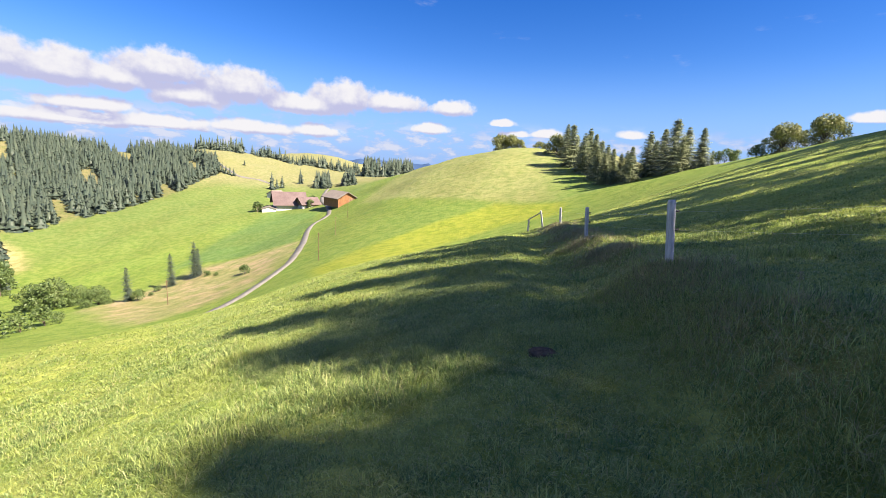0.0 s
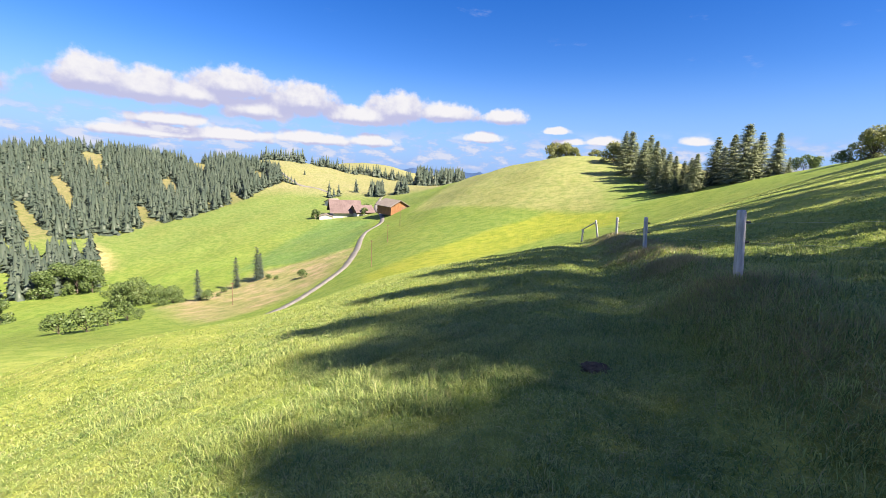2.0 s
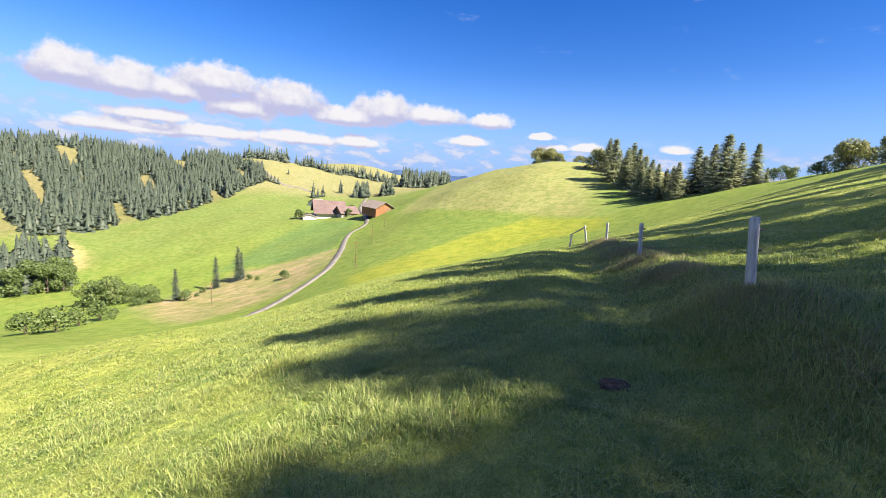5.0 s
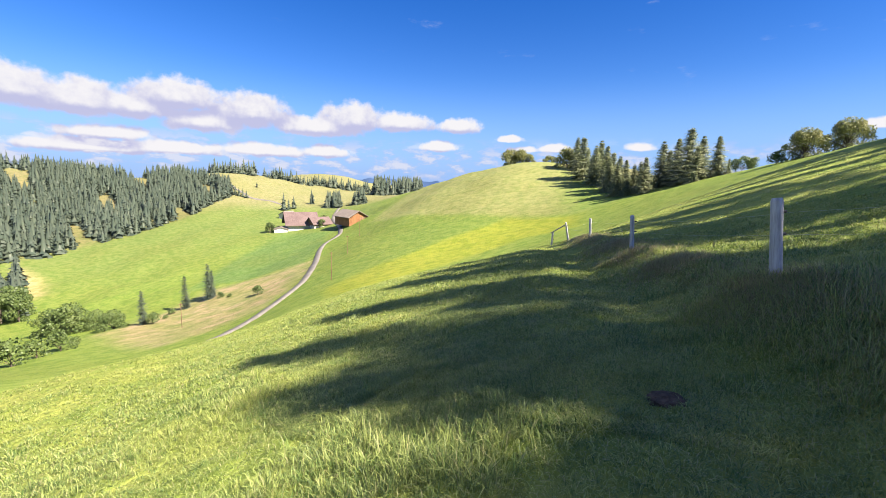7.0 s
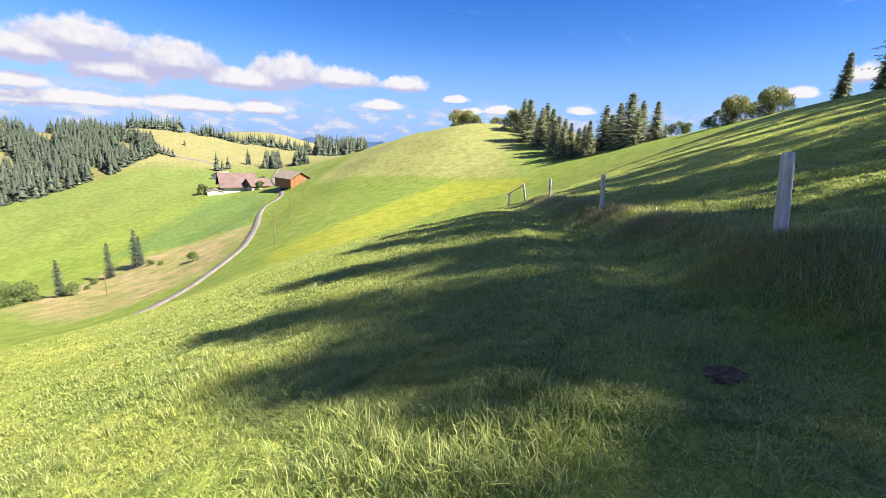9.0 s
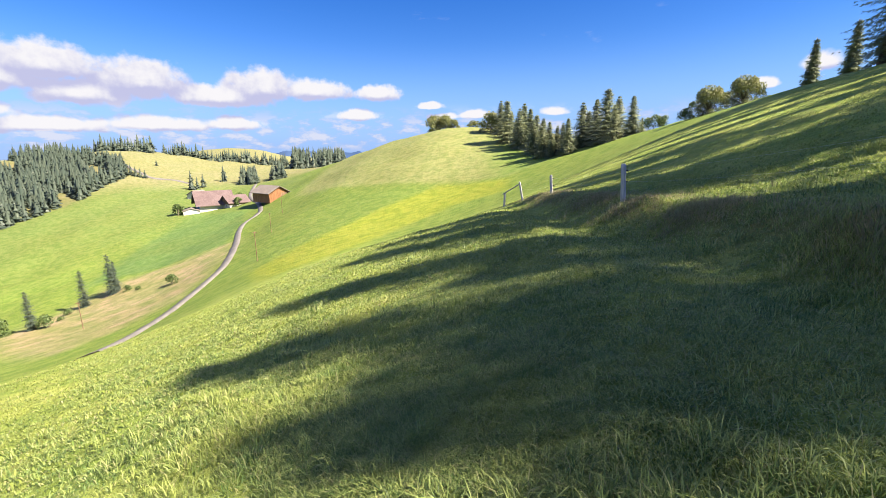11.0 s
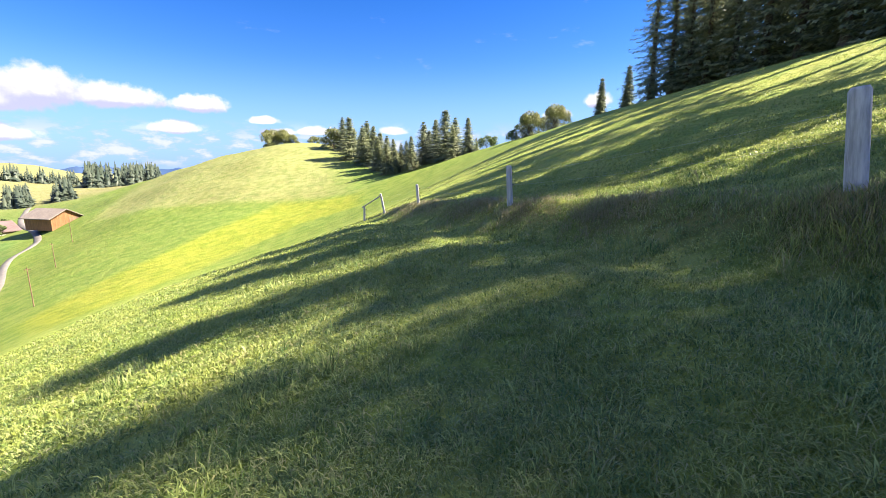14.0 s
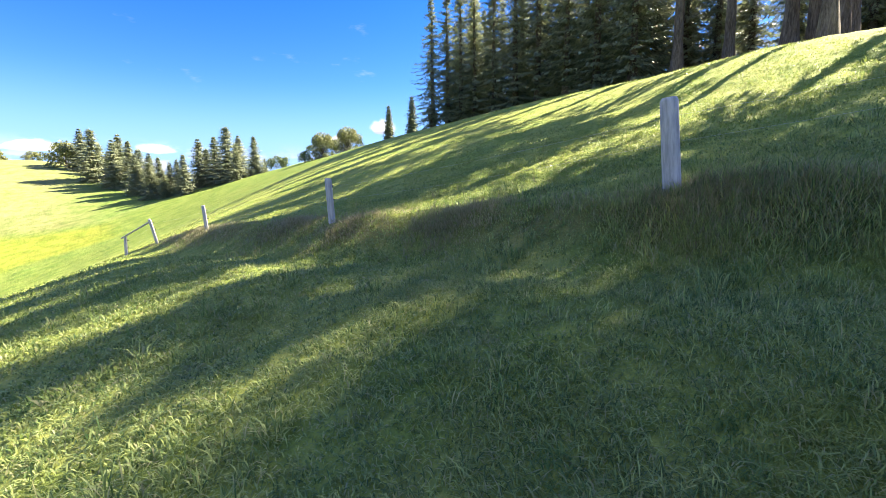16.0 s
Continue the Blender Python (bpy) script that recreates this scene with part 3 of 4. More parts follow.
round_tree = broadleaf(14, 11.0, 9.5, LEAF_DARK, "broadleaf_tree", 2600, 0.42, 0.25, 0.06)
plant([round_tree], [(-46.8, 186, 0.8), (-47.6, 182, 0.9), (-48.6, 176, 0.8), (-49.8, 180, 0.9), (-51.2, 176, 0.8), (-47.4, 172, 0.75), (-54.5, 150, 0.6)], "rounded broad-leaved tree at the wood's lower edge", "trees at the wood's edge", "tree", 0.8)
plant([copy_thing(small_bush, Matrix())], [(-44.6, 96, 1.1), (-46.4, 92, 1.3), (-48.2, 84, 1.6), (-43.4, 100, 0.8), (-50.4, 88, 1.4)], "low dark shrub on the rough lower pasture", "shrubs on the lower pasture", "shrub", 0.6)


# ---- the wooded slopes ----
def far_tree(rng, x, y, z, tall, wide, verts, faces):
    """A small conifer: a stem-like core hung with drooping sprays."""
    k = len(verts)
    verts.append((x, y, z + tall))
    for p in range(5):
        a = 1.2566 * p
        verts.append((x + 0.5 * wide * math.cos(a), y + 0.5 * wide * math.sin(a), z + 0.06 * tall))
    faces.extend([(k, k + 1 + p, k + 1 + (p + 1) % 5) for p in range(5)])
    for _ in range(34):
        t, a = 1 - math.sqrt(rng.random()), rng.uniform(0, 6.283)
        r = wide * (1 - t) * rng.uniform(0.55, 1.1)
        c, s = math.cos(a), math.sin(a)
        px, py, pz = x + 0.45 * r * c, y + 0.45 * r * s, z + tall * (0.06 + 0.92 * t)
        q, w, drop = r + 0.25, 0.11 * tall * (1.15 - t), rng.uniform(0.02, 0.16) * tall * (1.1 - t)
        k = len(verts)
        verts.extend([(px, py, pz + 0.04 * tall), (x + q * c - w * s, y + q * s + w * c, pz - drop), (x + q * c + w * s, y + q * s - w * c, pz - drop * rng.uniform(0.5, 1.3))])
        faces.append((k, k + 1, k + 2))


def wood(name, spots, label, seed):
    rng, verts, faces = random.Random(seed), [], []
    xs, ys = np.array([s[0] for s in spots]), np.array([s[1] for s in spots])
    for (x, y, tall), z in zip(spots, height(xs, ys)):
        far_tree(rng, x, y, z - 0.5, tall, tall * rng.uniform(0.22, 0.36), verts, faces)
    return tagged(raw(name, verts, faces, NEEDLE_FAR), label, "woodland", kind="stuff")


def scatter(rng, count, az0, az1, d0, d1, tall0, tall1):
    """Random trees in a sector; d0 and d1 give the near and far edge as functions of direction."""
    out = []
    while len(out) < count:
        az = rng.uniform(az0, az1)
        near, far = d0(az), d1(az)
        d = math.sqrt(rng.uniform(near * near, far * far))
        clearing = math.sin(az * 1.3 + d * 0.045) + math.sin(az * 0.7 - d * 0.03 + 2)
        if clearing < 1.25:
            out.append((*polar(az, d), rng.uniform(tall0, tall1)))
    return out


rng = random.Random(21)
lower_edge = lambda az: float(np.interp(az, (-64, -46, -33, -28), (230, 258, 285, 345)))
upper_edge = lambda az: float(np.interp(az, (-64, -40, -33, -28), (430, 430, 420, 365)))
wood("spruce_wood", scatter(rng, 3600, -64, -28.2, lower_edge, upper_edge, 5.5, 12.5), "spruce forest covering the far slope with small clearings", 31)
wood("valley_wood", scatter(rng, 260, -64, -47, lambda az: 178, lambda az: 230, 7, 12), "spruces crowding the valley side", 32)
row = [(*polar(az, 436 + rng.uniform(-6, 6)), rng.uniform(8, 15)) for az in np.arange(-30.2, -25.2, 0.28)]
row += [(*polar(az, 436 + rng.uniform(-6, 10)), rng.uniform(6, 14)) for az in np.arange(-24.3, -11.5, 0.22)]
wood("tree_row", row, "row of spruces along the far ridge", 33)
wood("spruce_copse", scatter(rng, 210, -10.8, -4.6, lambda az: 395, lambda az: 450, 12, 20), "dense spruce copse on the far ridge", 34)
wood("hollow_copse", scatter(rng, 80, -17.0, -12.0, lambda az: 305, lambda az: 325, 7, 13), "dark copse in the hollow behind the farm", 35)
wood("scattered_spruces", [(*polar(a, d), h) for a, d, h in ((-29.0, 360, 8), (-28.7, 365, 9), (-27.9, 350, 6), (-27.6, 345, 8), (-27.2, 342, 7), (-26.8, 340, 7), (-26.4, 338, 6), (-22.2, 300, 12), (-21.6, 302, 8),
     (-18.8, 330, 12), (-21.0, 305, 9), (-25.2, 380, 5))], "single spruces dotted over the hay slope", 36)

# forest edge above the pasture: tall spruces whose shade falls over the slope
low_models = [spruce(41, 19.0, 4.2, 0.9, 34, 11, 14, 0.75, 0.36, None, 1.2, 0.8, 0.2), spruce(42, 18.0, 3.9, 1.6, 32, 11, 14, 0.75, 0.34, None, 1.2, 0.8, 0.2), spruce(43, 20.0, 4.4, 0.7, 36, 11, 14, 0.75, 0.36, None, 1.2, 0.8, 0.2)]
high_models = [spruce(44, 23.0, 3.7, 12.0, 22, 11, 9, 1.0, 0.34, None, 0.9, 0.62, 0.1, 0.3), spruce(45, 22.0, 3.4, 12.5, 20, 11, 9, 1.0, 0.32, None, 0.8, 0.62, 0.12, 0.34), spruce(46, 24.0, 3.8, 12.0, 23, 11, 9, 1.0, 0.36, None, 0.9, 0.62, 0.1, 0.3)]
edge = [(49.6, 59, 0.42), (51.2, 56, 0.74), (52.8, 55, 0.84), (54.4, 54, 0.86), (56.6, 52, 0.92), (59.0, 50, 0.98), (61.5, 48, 1.0), (64.5, 45, 1.0), (67.5, 42, 1.0), (71.0, 39, 0.95)]
rng = random.Random(5)
for back in (6, 13):
    edge += [(az + rng.uniform(0.5, 2.5), d + back + rng.uniform(-1.5, 1.5), s * rng.uniform(0.85, 1.05)) for az, d, s in edge[1:10]]
edge += [(82.0 + 3.1 * k + rng.uniform(-1, 1), 47 + rng.uniform(-5, 6), rng.uniform(0.75, 0.95)) for k in range(11)]
edge += [(71.5, 47, 0.9), (74.5, 46, 0.95), (77.5, 45, 0.9), (80.5, 44, 0.9), (70.0, 52, 1.0), (73.0, 53, 1.0), (76.0, 52, 1.0), (79.0, 51, 1.0), (83.5, 43, 0.85), (86.5, 41, 0.85), (89.5, 42, 0.9), (92.5, 40, 0.85), (95.5, 41, 0.85), (98.5, 40, 0.85), (102.0, 42, 0.85)]
plant(low_models, edge, "tall dense spruce with boughs down to the grass", "forest edge spruces")
OLD = "old spruce with a bare lower trunk at the forest edge"
plant(high_models, [(75.0, 36, 0.95), (79.5, 34, 1.05), (84.0, 31, 1.06), (86.5, 33, 1.04), (88.5, 30, 1.04)], OLD, "old forest edge spruces")
# mostly unseen spruces, each set so its shade ends at (x, y) on the pasture, a given way off towards the sun
for i, (x, y, off) in enumerate(((2.0, -5.0, 33), (0.6, -2.0, 30), (-0.5, 1.0, 32), (-2.1, 3.1, 30), (-3.05, 6.25, 31), (-4.7, 9.4, 30), (-4.5, 12.7, 31), (-3.2, 15.5, 27), (-1.6, 17.0, 33),
                                # further unseen spruces, added only to fill gaps in that shade
                                (-1.3, 0.7, 38), (2.3, 2.2, 38), (1.2, -0.4, 36), (-0.7, 3.4, 32), (-1.6, 6.6, 29), (-0.4, 8.9, 29))):
    bx, by = x + off * math.sin(radians(SUN_AZ)), y + off * math.cos(radians(SUN_AZ))
    foot = ground_z(bx, by)
    tall = ground_z(x, y) + off * math.tan(radians(SUN_EL)) - foot - 0.9
    k = tall / (23.0, 22.0, 24.0)[i % 3]
    tagged(copy_thing(high_models[i % 3], pose(bx, by, foot - 0.1, 0, 0, 67 * i) @ Matrix.Diagonal((k, k, k, 1))), OLD, "tree", "old forest edge spruces")


# ---- fence ----
def fence_post(x, y, tall, lean_x=0.0, lean_y=0.0, thick=0.075):
    rng = random.Random(int(x * 100))
    post = new("fence_post")
    bm = bmesh.new()
    rows, sides = 8, 12
    rings = []
    for i in range(rows):
        t = i / (rows - 1)
        z = -0.35 + (tall + 0.35) * t
        r = thick * (1.06 - 0.08 * t) * (1 if i < rows - 1 else 0.78)
        ring = [bm.verts.new((0.62 * r * math.cos(2 * math.pi * j / sides) * (1 + rng.uniform(-0.02, 0.02)), 1.12 * r * math.sin(2 * math.pi * j / sides), z)) for j in range(sides)]
        rings.append(ring)
    for v in rings[-2]:
        v.co.z = tall - 0.035
    for a, b in zip(rings, rings[1:]):
        for j in range(sides):
            bm.faces.new((a[j], a[(j + 1) % sides], b[(j + 1) % sides], b[j])).smooth = True
    bm.faces.new(rings[-1])
    part("stake", bm, POST_WOOD, post)
    for z in (tall - 0.16, tall - 0.42):
        bm = bmesh.new()
        bmesh.ops.create_cone(bm, cap_ends=True, segments=10, radius1=0.022, radius2=0.016, depth=0.06, matrix=pose(thick * 0.65 + 0.03, 0, z, 0, 90, 0))
        bmesh.ops.create_cone(bm, cap_ends=True, segments=8, radius1=0.006, radius2=0.006, depth=0.05, matrix=pose(thick * 0.65 - 0.005, 0, z, 0, 90, 0))
        part("insulator", bm, PLASTIC, post, "black plastic insulator")
    post.matrix_basis = pose(x, y, ground_z(x, y), lean_y, lean_x, 0)
    return tagged(post, "weathered grey round wooden fence post in the grass", "fence post", "pasture fence")


POSTS = ((4.9, -0.6, 0.95, 0, 0), (3.24, 5.94, 0.95, -4, -4), (4.04, 11.92, 0.86, -5, 2), (5.24, 19.1, 0.78, -3, -2), (5.4, 23.1, 0.95, -12, 3), (4.9, 24.6, 0.75, 2, 0))
for x, y, tall, lx, ly in POSTS:
    fence_post(x, y, tall, lx, ly)


def wire(points, sag, radius=0.0012):
    """A hanging fence wire through the given points."""
    verts, faces = [], []
    for p, q in zip(points, points[1:]):
        p, q = Vector(p), Vector(q)
        last = None
        for i in range(13):
            t = i / 12
            c = p.lerp(q, t) - Vector((0, 0, sag * 4 * t * (1 - t)))
            k = len(verts)
            verts.extend([(c.x + radius, c.y, c.z), (c.x - radius * 0.5, c.y, c.z + radius * 0.87), (c.x - radius * 0.5, c.y, c.z - radius * 0.87)])
            if last is not None:
                faces.extend([(last + j, last + (j + 1) % 3, k + (j + 1) % 3, k + j) for j in range(3)])
            last = k
    return verts, faces


for down in (0.16, 0.42):
    line = [(x + 0.1, y, ground_z(x, y) + tall - down) for x, y, tall, *_ in POSTS]
    tagged(raw("fence_wire", *wire(line, 0.05), WIRE), "thin slack electric fence wire between the posts", "fence wire", "pasture fence")


def rail(p, q):
    """A split rail nailed across two posts."""
    verts, faces = limb(p, q, 0.035, 0.03, 8)
    ends = [tuple(range(8)), tuple(range(8, 16))]
    bm = bmesh.new()
    vs = [bm.verts.new(v) for v in verts]
    for f in faces + ends:
        bm.faces.new([vs[k] for k in f])
    bmesh.ops.recalc_face_normals(bm, faces=bm.faces[:])
    tagged(part("fence_rail", bm, POST_WOOD), "short weathered rail fixed across two old posts", "fence rail", "pasture fence")


rail((5.22, 23.0, ground_z(5.4, 23.1) + 0.84), (4.86, 24.75, ground_z(4.9, 24.6) + 0.68))


# ---- farm ----
def prism(bm, half_x, y0, y1, eave, ridge):
    """A gabled block: walls to the eaves with gable ends, ridge along y."""
    a = [bm.verts.new(p) for p in ((-half_x, y0, -1.5), (half_x, y0, -1.5), (half_x, y0, eave), (0, y0, ridge), (-half_x, y0, eave))]
    b = [bm.verts.new(p) for p in ((-half_x, y1, -1.5), (half_x, y1, -1.5), (half_x, y1, eave), (0, y1, ridge), (-half_x, y1, eave))]
    bm.faces.new(a)
    bm.faces.new(b[::-1])
    for i in range(5):
        bm.faces.new((a[i], b[i], b[(i + 1) % 5], a[(i + 1) % 5]))
    bmesh.ops.recalc_face_normals(bm, faces=bm.faces[:])


def roof_slab(bm, half_x, y0, y1, eave, ridge, over, thick):
    rise = (ridge - eave) / half_x
    for s in (-1, 1):
        pts = []
        for yy in (y0 - over, y1 + over):
            for dx, dz in ((0, 0.06), (s * (half_x + over), 0.06), (s * (half_x + over), 0.06 + thick), (0, 0.06 + thick)):
                pts.append(bm.verts.new((dx, yy, ridge - abs(dx) * rise + dz)))
        f, g = pts[:4], pts[4:]
        bm.faces.new(f)
        bm.faces.new(g[::-1])
        for i in range(4):
            bm.faces.new((f[i], g[i], g[(i + 1) % 4], f[(i + 1) % 4]))
    bmesh.ops.recalc_face_normals(bm, faces=bm.faces[:])


def house(name, az, d, turn, half_x, deep, eave, ridge, wall_mat, roof_mat, over=0.9, base=None, windows=(), doors=(), boards=0, label="", lift=0.0):
    home = new(name)
    bm = bmesh.new()
    prism(bm, half_x, 0, deep, eave, ridge)
    wall = part("wall", bm, wall_mat, home)
    bm = bmesh.new()
    roof_slab(bm, half_x, 0, deep, eave, ridge, over, 0.25)
    part("roof", bm, roof_mat, home)
    if base:
        bm = bmesh.new()
        box(bm, -half_x - 0.08, half_x + 0.08, -0.08, deep + 0.08, -1.5, base)
        part("plinth", bm, RENDERED, home, "white plastered ground floor")
    for wx, wz, ww, wh in windows:
        w = new("window")
        w.parent = home
        bm = bmesh.new()
        for x0, x1, z0, z1 in ((-ww / 2 - 0.1, ww / 2 + 0.1, wh / 2, wh / 2 + 0.1), (-ww / 2 - 0.1, ww / 2 + 0.1, -wh / 2 - 0.1, -wh / 2), (-ww / 2 - 0.1, -ww / 2, -wh / 2, wh / 2), (ww / 2, ww / 2 + 0.1, -wh / 2, wh / 2), (-0.03, 0.03, -wh / 2, wh / 2)):
            box(bm, x0, x1, -0.2, -0.08, z0, z1)
        part("frame", bm, RENDERED, w)
        bm = bmesh.new()
        box(bm, -ww / 2, ww / 2, -0.13, -0.1, -wh / 2, wh / 2)
        part("pane", bm, GLASS, w)
        w.location = (wx, 0, wz)
    for dx, dz, dw, dh in doors:
        # no opening is cut: a dark panel's colour stands for the doorway's inner shade
        bm = bmesh.new()
        box(bm, dx - dw / 2, dx + dw / 2, -0.14, -0.02, dz, dz + dh)
        part("door", bm, OLD_BOARD, home, "dark panel standing for the shade inside the open barn doorway")
    for i in range(boards):
        x = -half_x + (i + 0.5) * 2 * half_x / boards
        top = ridge - abs(x) * (ridge - eave) / half_x - 0.12
        bm = bmesh.new()
        box(bm, x - half_x / boards * 0.86, x + half_x / boards * 0.86, -0.05, -0.004, (base or 0) + 0.02, top)
        part("board", bm, wall_mat, home)
    x, y = polar(az, d)
    home.matrix_basis = pose(x, y, ground_z(x, y) + lift, 0, 0, turn)
    return tagged(home, label, "building")


house("barn", -13.0, 196, 44, 4.6, 13, 2.7, 5.2, BOARD, ROOF_LIGHT, 1.0, None, (), ((2.3, 0.2, 3.0, 2.4),), 16, "brown timber barn with a pale tiled gable roof", -0.6)
house("farmhouse", -21.9, 238, -62, 7.5, 14, 3.2, 8.4, OLD_BOARD, ROOF, 1.6, 2.2, [(-4, 1.5, 1.2, 1.3), (-1.5, 1.5, 1.2, 1.3), (1.5, 1.5, 1.2, 1.3), (4, 1.5, 1.2, 1.3), (-2, 4.4, 1.2, 1.2), (2, 4.4, 1.2, 1.2)], (), 14, "old farmhouse with a broad faded red roof and white ground floor")
house("farm_annex", -19.0, 230, -48, 4.5, 9, 2.8, 5.6, OLD_BOARD, ROOF, 1.0, 1.6, [(-1.6, 1.2, 1, 1), (1.6, 1.2, 1, 1)], (), 8, "low timber annex with a faded red roof beside the farmhouse")
house("shed", -22.2, 268, -20, 3.6, 7, 2.6, 4.6, RENDERED, ROOF_LIGHT, 0.5, None, (), (), 0, "small pale shed behind the farmhouse")
house("garden_shed", -22.6, 228, 20, 3.2, 5, 1.6, 2.6, RENDERED, ROOF_LIGHT, 0.4, None, (), (), 0, "low whitewashed shed in front of the farm")
yard_tree = broadleaf(51, 5.0, 5.5, LEAF_DARK, "tree", 900, 0.3, 0.2, 0.15)
plant([yard_tree], [(-23.9, 230, 0.9), (-17.6, 226, 0.8), (-17.2, 236, 1.0)], "green garden tree beside the farm", "farm trees")


def lane(spine, half, label):
    """A lane: a ribbon laid over the ground along a smooth line."""
    pts = []
    for i in range(len(spine) - 1):
        p0, p1, p2, p3 = (np.array(spine[min(max(k, 0), len(spine) - 1)], float) for k in (i - 1, i, i + 1, i + 2))
        for t in np.linspace(0, 1, 14, endpoint=False):
            pts.append(0.5 * (2 * p1 + (p2 - p0) * t + (2 * p0 - 5 * p1 + 4 * p2 - p3) * t**2 + (3 * p1 - p0 - 3 * p2 + p3) * t**3))
    verts, faces = [], []
    for i, p in enumerate(pts):
        way = pts[min(i + 1, len(pts) - 1)] - pts[max(i - 1, 0)]
        side = np.array((way[1], -way[0])) / np.hypot(*way)
        for s in (-half, -half * 0.88, 0, half * 0.88, half):
            q = p + side * s
            verts.append((q[0], q[1], ground_z(*q) + (0.22 if abs(s) < half * 0.95 else -0.1) + (0.06 if s == 0 else 0)))
        if i:
            k = 5 * i
            faces.extend([(k - 5 + j, k - 4 + j, k + 1 + j, k + j) for j in range(4)])
    tagged(raw("road", verts, faces, TARMAC, shade=True), label, "lane", kind="structure")


lane([(-27, 40), (-30.5, 54), (-32, 66), (-33, 77), (-34, 91), (-37, 106), (-41, 122), (-48, 150), (-48, 173), (-56, 203), (-70, 241), (-80, 290)], 1.0, "narrow pale farm lane climbing to the barn")
lane([polar(a, d) for a, d in ((-29.6, 395), (-28.4, 385), (-27.2, 360), (-26.0, 340), (-24.2, 330), (-22.0, 318))], 1.4, "pale gravel track across the hay slope")


def pole(az, d, tall):
    p = new("power_pole")
    bm = bmesh.new()
    bmesh.ops.create_cone(bm, cap_ends=True, segments=8, radius1=0.075, radius2=0.05, depth=tall + 0.6, matrix=pose(0, 0, tall / 2 - 0.3))
    part("mast", bm, OLD_BOARD, p)
    bm = bmesh.new()
    box(bm, -0.35, 0.35, -0.04, 0.04, tall - 0.35, tall - 0.25, 0.01)
    part("crossarm", bm, OLD_BOARD, p)
    x, y = polar(az, d)
    p.matrix_basis = pose(x, y, ground_z(x, y), 0, 0, 20)
    tagged(p, "thin grey wooden power pole in the field", "power pole", "power poles")


for az, d, tall in ((-16.6, 84, 5.5), (-12.9, 150, 5.5), (-33.9, 96, 5.0), (-14.5, 118, 5.0)):
    pole(az, d, tall)


# ---- far mountains ----
def mountains(name, az0, az1, d, peak, seed, label):
    verts, faces = [], []
    for i in range(120):
        az = az0 + (az1 - az0) * i / 119
        x, y = polar(az, d)
        rise = 0.5 + 0.5 * noise.noise(Vector((az * 0.35, seed, 0))) + 0.35 * noise.noise(Vector((az * 1.1, seed, 3))) + 0.15 * noise.noise(Vector((az * 3.1, seed, 5)))
        edge = min(1.0, (az - az0) / 3 + 0.05, (az1 - az) / 3 + 0.05)
        verts.extend([(x * 0.97, y * 0.97, -160), (x, y, max(0.15, rise) * peak * edge - 8), (x * 1.04, y * 1.04, -160)])
        if i:
            k = 3 * i
            faces.extend([(k - 3, k, k + 1, k - 2), (k - 2, k + 1, k + 2, k - 1)])
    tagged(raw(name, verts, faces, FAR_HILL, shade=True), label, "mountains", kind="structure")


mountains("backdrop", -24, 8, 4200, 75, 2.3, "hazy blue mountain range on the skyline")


# ---- meadow grass ----
def blades(name, spots, tall, wide, mat, label, per=4, spread=0.05, seed=3, droop=1.0):
    """Tufts of bent, tapered blades; spots is an array of x, y."""
    g = np.random.default_rng(seed)
    n = len(spots) * per
    x = np.repeat(spots[:, 0], per) + g.normal(0, spread, n)
    y = np.repeat(spots[:, 1], per) + g.normal(0, spread, n)
    z = height(x, y) - 0.01
    lump = 0.5 + 0.5 * np.sin(2.3 * x + 1.1 * np.sin(1.7 * y)) * np.sin(2.9 * y - 0.8 * np.sin(2.1 * x))
    clump = 0.5 + 0.5 * np.sin(13.0 * x + 2.0 * np.sin(5.3 * y)) * np.sin(15.0 * y + 2.0 * np.sin(4.1 * x))
    size = np.repeat(g.uniform(0.5, 1.3, len(spots)), per) * g.uniform(0.5, 1.25, n) * (0.5 + 0.5 * lump + 0.45 * clump)
    a, lean = g.uniform(0, 2 * math.pi, n), g.uniform(0.15, 1.0, n) * droop
    ca, sa = np.cos(a), np.sin(a)
    b = a + g.uniform(0.8, 2.3, n)
    broad = wide * 0.5 * np.clip(np.hypot(x + 0.9, y - 2.7) / 5.0, 0.6, 1.5)
    wx, wy = np.cos(b) * broad, np.sin(b) * broad
    h = tall * size
    pts = np.empty((n, 4, 3))
    pts[:, 0] = np.stack([x, y, z], -1)
    mx, my, mz = x + ca * lean * h * 0.4, y + sa * lean * h * 0.4, z + h * 0.55
    pts[:, 1] = np.stack([mx + wx, my + wy, mz], -1)
    pts[:, 2] = np.stack([mx - wx, my - wy, mz], -1)
    pts[:, 3] = np.stack([x + ca * lean * h, y + sa * lean * h, z + h * (1 - 0.38 * lean)], -1)
    k = np.arange(n)[:, None] * 4
    tris = np.concatenate([k + [0, 1, 2], k + [2, 1, 3]], 1).reshape(-1, 3)
    return tagged(raw(name, pts.reshape(-1, 3), tris, mat), label, "grass", kind="stuff")


def sown(count, d0, d1, az0, az1, cx, cy, seed, power=1.0):
    """Random spots round a centre, thinning out with distance."""
    g = np.random.default_rng(seed)
    t = g.random(count) ** power
    d = d0 * (d1 / d0) ** t
    a = np.radians(g.uniform(az0, az1, count))
    return np.stack([cx + d * np.sin(a), cy + d * np.cos(a)], -1)


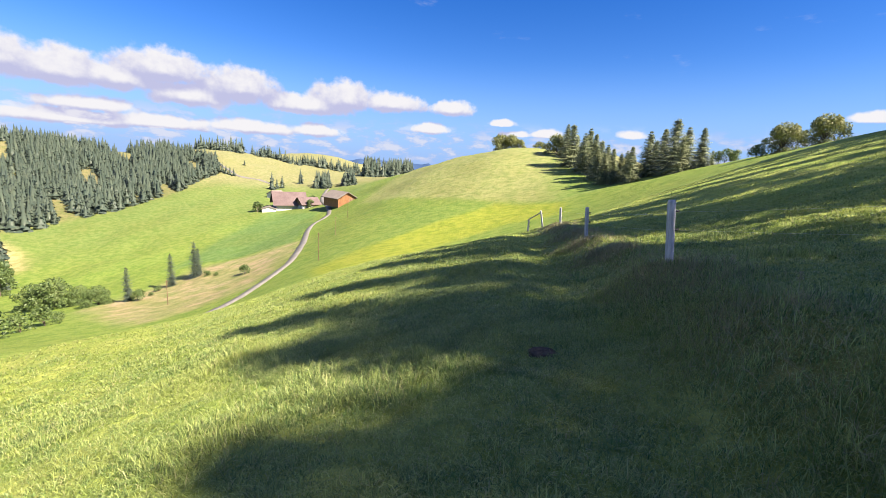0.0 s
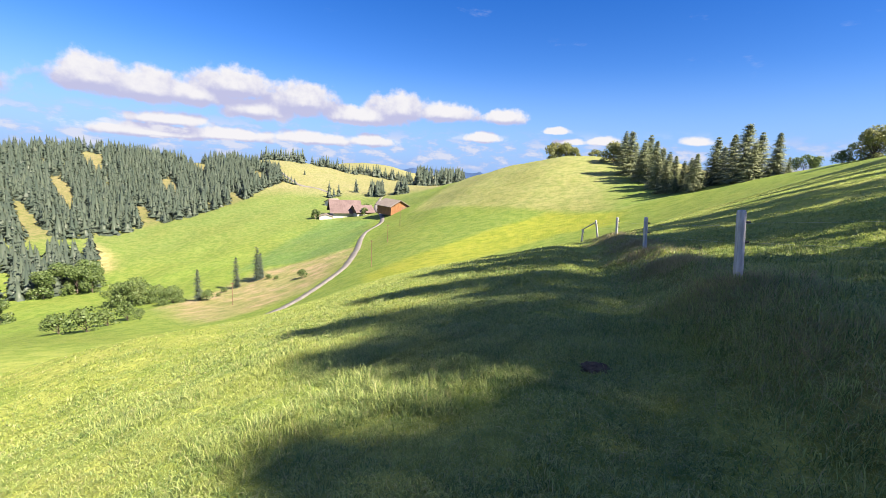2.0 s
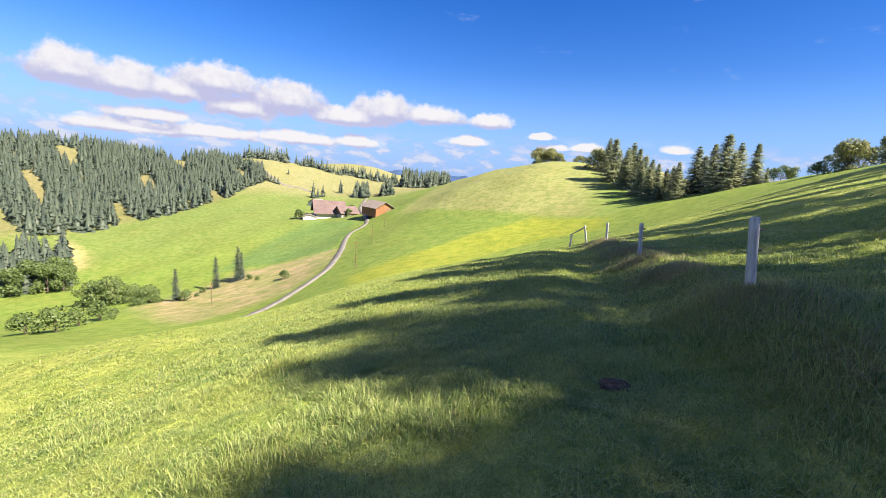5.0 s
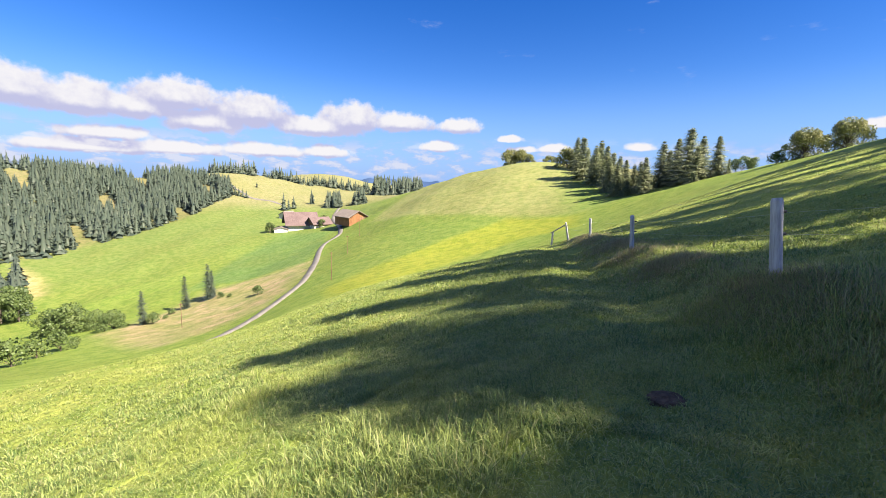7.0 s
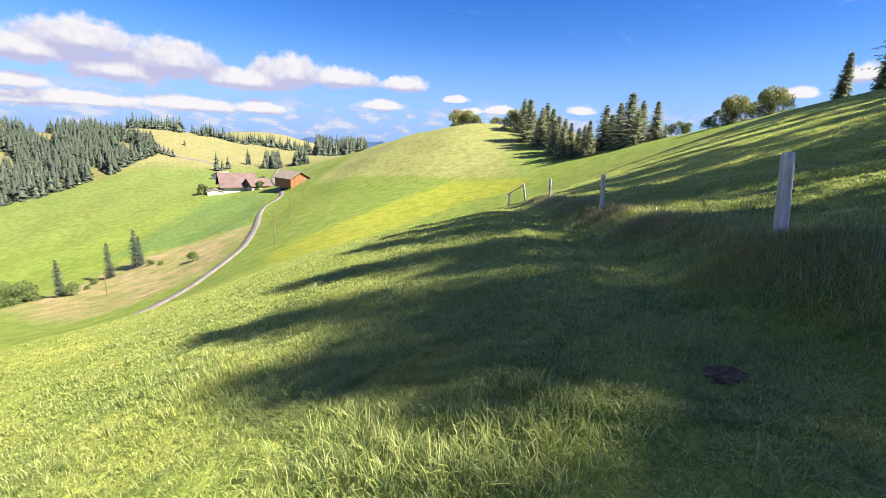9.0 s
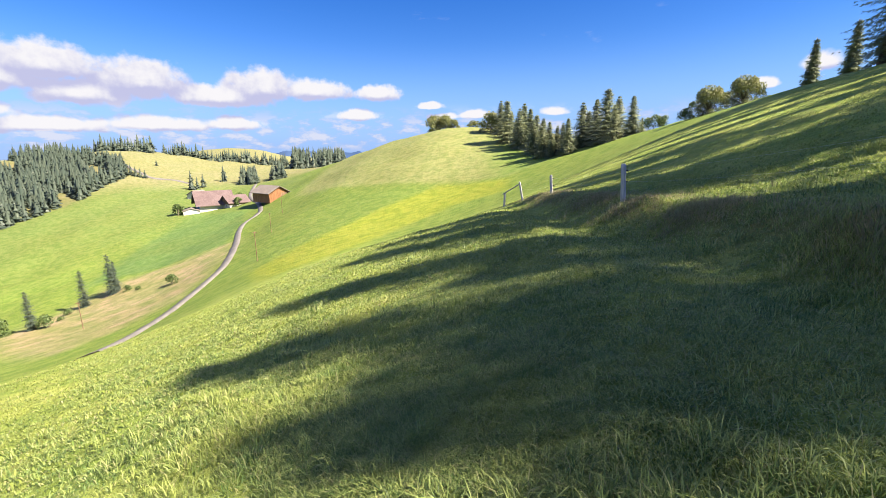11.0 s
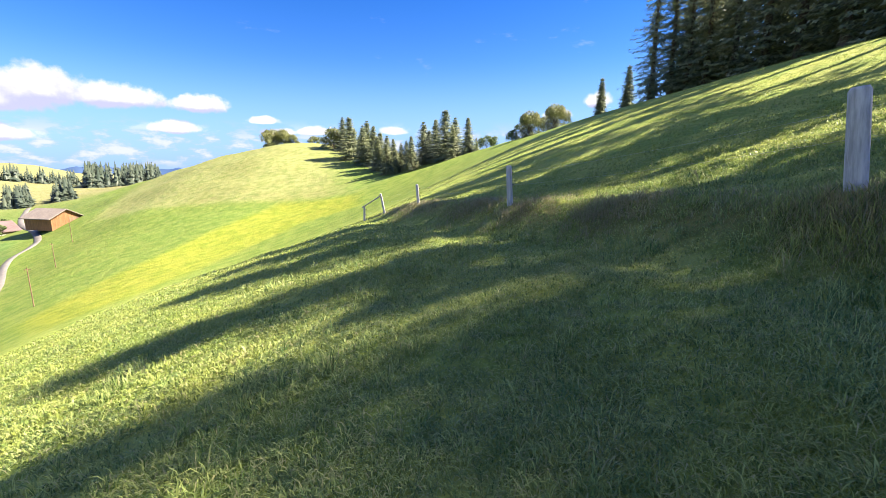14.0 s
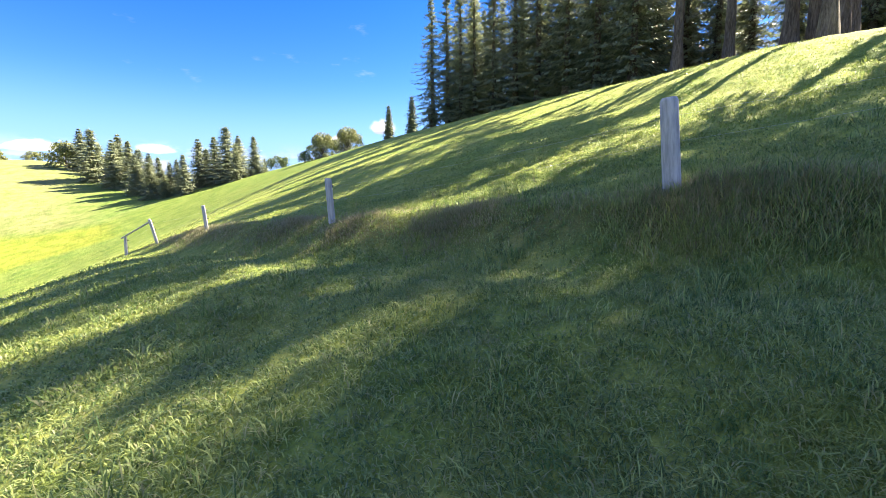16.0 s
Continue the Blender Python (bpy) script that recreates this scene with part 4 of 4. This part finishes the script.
patchy = lambda s, f, cut: s[(np.sin(s[:, 0] * f + 1.3 * np.sin(s[:, 1] * f * 0.7)) * np.sin(s[:, 1] * f * 1.1 + s[:, 0] * 0.4) + np.random.default_rng(9).uniform(-0.6, 0.6, len(s))) > cut]
blades("meadow_grass", sown(76000, 0.9, 16, -60, 55, 0, 0, 1, 0.72), 0.060, 0.0095, GRASS, "short cropped green pasture grass", 4, 0.035, 3, 1.7)
blades("meadow_grass", sown(84000, 0.4, 18, -40, 110, -1.6, 4.2, 2, 0.66), 0.060, 0.0095, GRASS, "short cropped green pasture grass", 4, 0.035, 4, 1.7)
blades("pasture_grass", sown(38000, 9, 45, -60, 80, 0, 0, 5, 0.8), 0.07, 0.018, PASTURE, "green pasture grass over the slope", 4, 0.12, 5)
blades("grass_tufts", patchy(sown(9000, 1.2, 14, -60, 110, -0.8, 2.0, 17, 0.8), 1.3, 0.25), 0.15, 0.009, GRASS, "coarse taller tufts standing in the pasture", 14, 0.035, 18, 1.1)
g = np.random.default_rng(12)
yy = g.uniform(1.0, 24, 3000)
xx = fence_x(yy) + g.normal(-0.15, 0.32, len(yy))
blades("dry_grass", patchy(np.stack([xx, yy], -1), 1.7, 0.1), 0.14, 0.006, DRY, "long straw-coloured grass along the fence bank", 6, 0.05, 6, 0.9)


g = np.random.default_rng(14)
bank = np.stack([g.uniform(1.9, 4.6, 7000), g.uniform(0.6, 6.5, 7000)], -1)
bank = bank[np.abs(bank[:, 0] - fence_x(bank[:, 1]) + 0.1) < 0.75]
blades("long_grass", patchy(bank, 2.1, -0.3), 0.2, 0.007, GRASS, "long rank grass on the shaded bank", 5, 0.06, 8, 1.3)
blades("dry_grass", patchy(bank[::3], 2.6, 0.0), 0.22, 0.005, DRY, "long straw-coloured grass on the shaded bank", 4, 0.07, 9, 1.3)

g = np.random.default_rng(23)
foot = np.concatenate([np.stack([g.normal(cx, r, k), g.normal(cy, r, k)], -1) for cx, cy, r, k in ((3.2, 5.8, 0.28, 420), (2.95, 5.3, 0.3, 260), (3.3, 8.6, 0.35, 260), (3.9, 11.2, 0.4, 260), (4.3, 13.6, 0.5, 320), (4.9, 18.4, 0.5, 200), (2.6, 3.6, 0.3, 160))])
blades("dry_grass", foot, 0.17, 0.006, DRY, "withered straw-coloured tussocks round the fence posts", 7, 0.04, 24, 1.2)


def seed_stalk(x, y, tall, lean, turn):
    """A bent dry stalk with a loose seed head."""
    rng = random.Random(int(x * 1000 + y * 77))
    stalk = new("grass_stalk")
    spine = [Vector((lean * t * t, 0, tall * t * (1 - 0.25 * t * lean / tall))) for t in (0, 0.25, 0.5, 0.75, 1.0)]
    verts, faces = [], []
    for p, q in zip(spine, spine[1:]):
        lv, lf = limb(p, q, 0.0022, 0.0018, 4)
        faces += [tuple(k + len(verts) for k in f) for f in lf]
        verts += lv
    raw("stem", verts, faces, DRY, stalk)
    verts, faces = [], []
    for _ in range(70):
        t = rng.random()
        c = spine[-1].lerp(spine[-2], t * 0.7) + Vector((rng.gauss(0, 0.012), rng.gauss(0, 0.012), rng.gauss(0, 0.01)))
        a = Vector((rng.uniform(-1, 1), rng.uniform(-1, 1), rng.uniform(-0.3, 1))).normalized() * 0.014
        b = a.orthogonal().normalized() * 0.004
        k = len(verts)
        verts += [tuple(c - b), tuple(c + b), tuple(c + a)]
        faces.append((k, k + 1, k + 2))
    raw("seed_head", verts, faces, DRY, stalk, "fluffy dry seed head")
    stalk.matrix_basis = pose(x, y, ground_z(x, y) - 0.01, 0, 0, turn)
    tagged(stalk, "dry bent grass stalk with a feathery seed head", "grass stalk", "grass stalks")


for x, y, tall, lean, turn in ((2.18, 2.82, 0.34, 0.16, 150), (2.3, 2.6, 0.38, 0.2, 170), (2.05, 2.45, 0.3, 0.2, 190), (2.5, 2.75, 0.36, 0.12, 120), (2.2, 2.25, 0.3, 0.22, 165), (2.45, 2.35, 0.33, 0.18, 140), (2.7, 3.1, 0.4, 0.1, 60), (2.95, 4.3, 0.4, 0.08, 30), (3.4, 7.4, 0.42, 0.1, 80), (3.7, 9.2, 0.4, 0.12, 200)):
    seed_stalk(x, y, tall, lean, turn)


def molehill(x, y, wide, tall):
    bm = bmesh.new()
    bmesh.ops.create_icosphere(bm, subdivisions=4, radius=1.0)
    for v in bm.verts:
        k = 1 + 0.22 * noise.noise(v.co * 2.2) + 0.12 * noise.noise(v.co * 6)
        v.co = Vector((v.co.x * wide * k, v.co.y * wide * 0.8 * k, max(v.co.z, -0.3) * tall * k))
    ob = part("molehill", bm, EARTH)
    ob.matrix_basis = pose(x, y, ground_z(x, y), 0, 0, 0)
    tagged(ob, "crumbled brown molehill in the grass", "molehill")


molehill(1.02, 3.85, 0.14, 0.05)
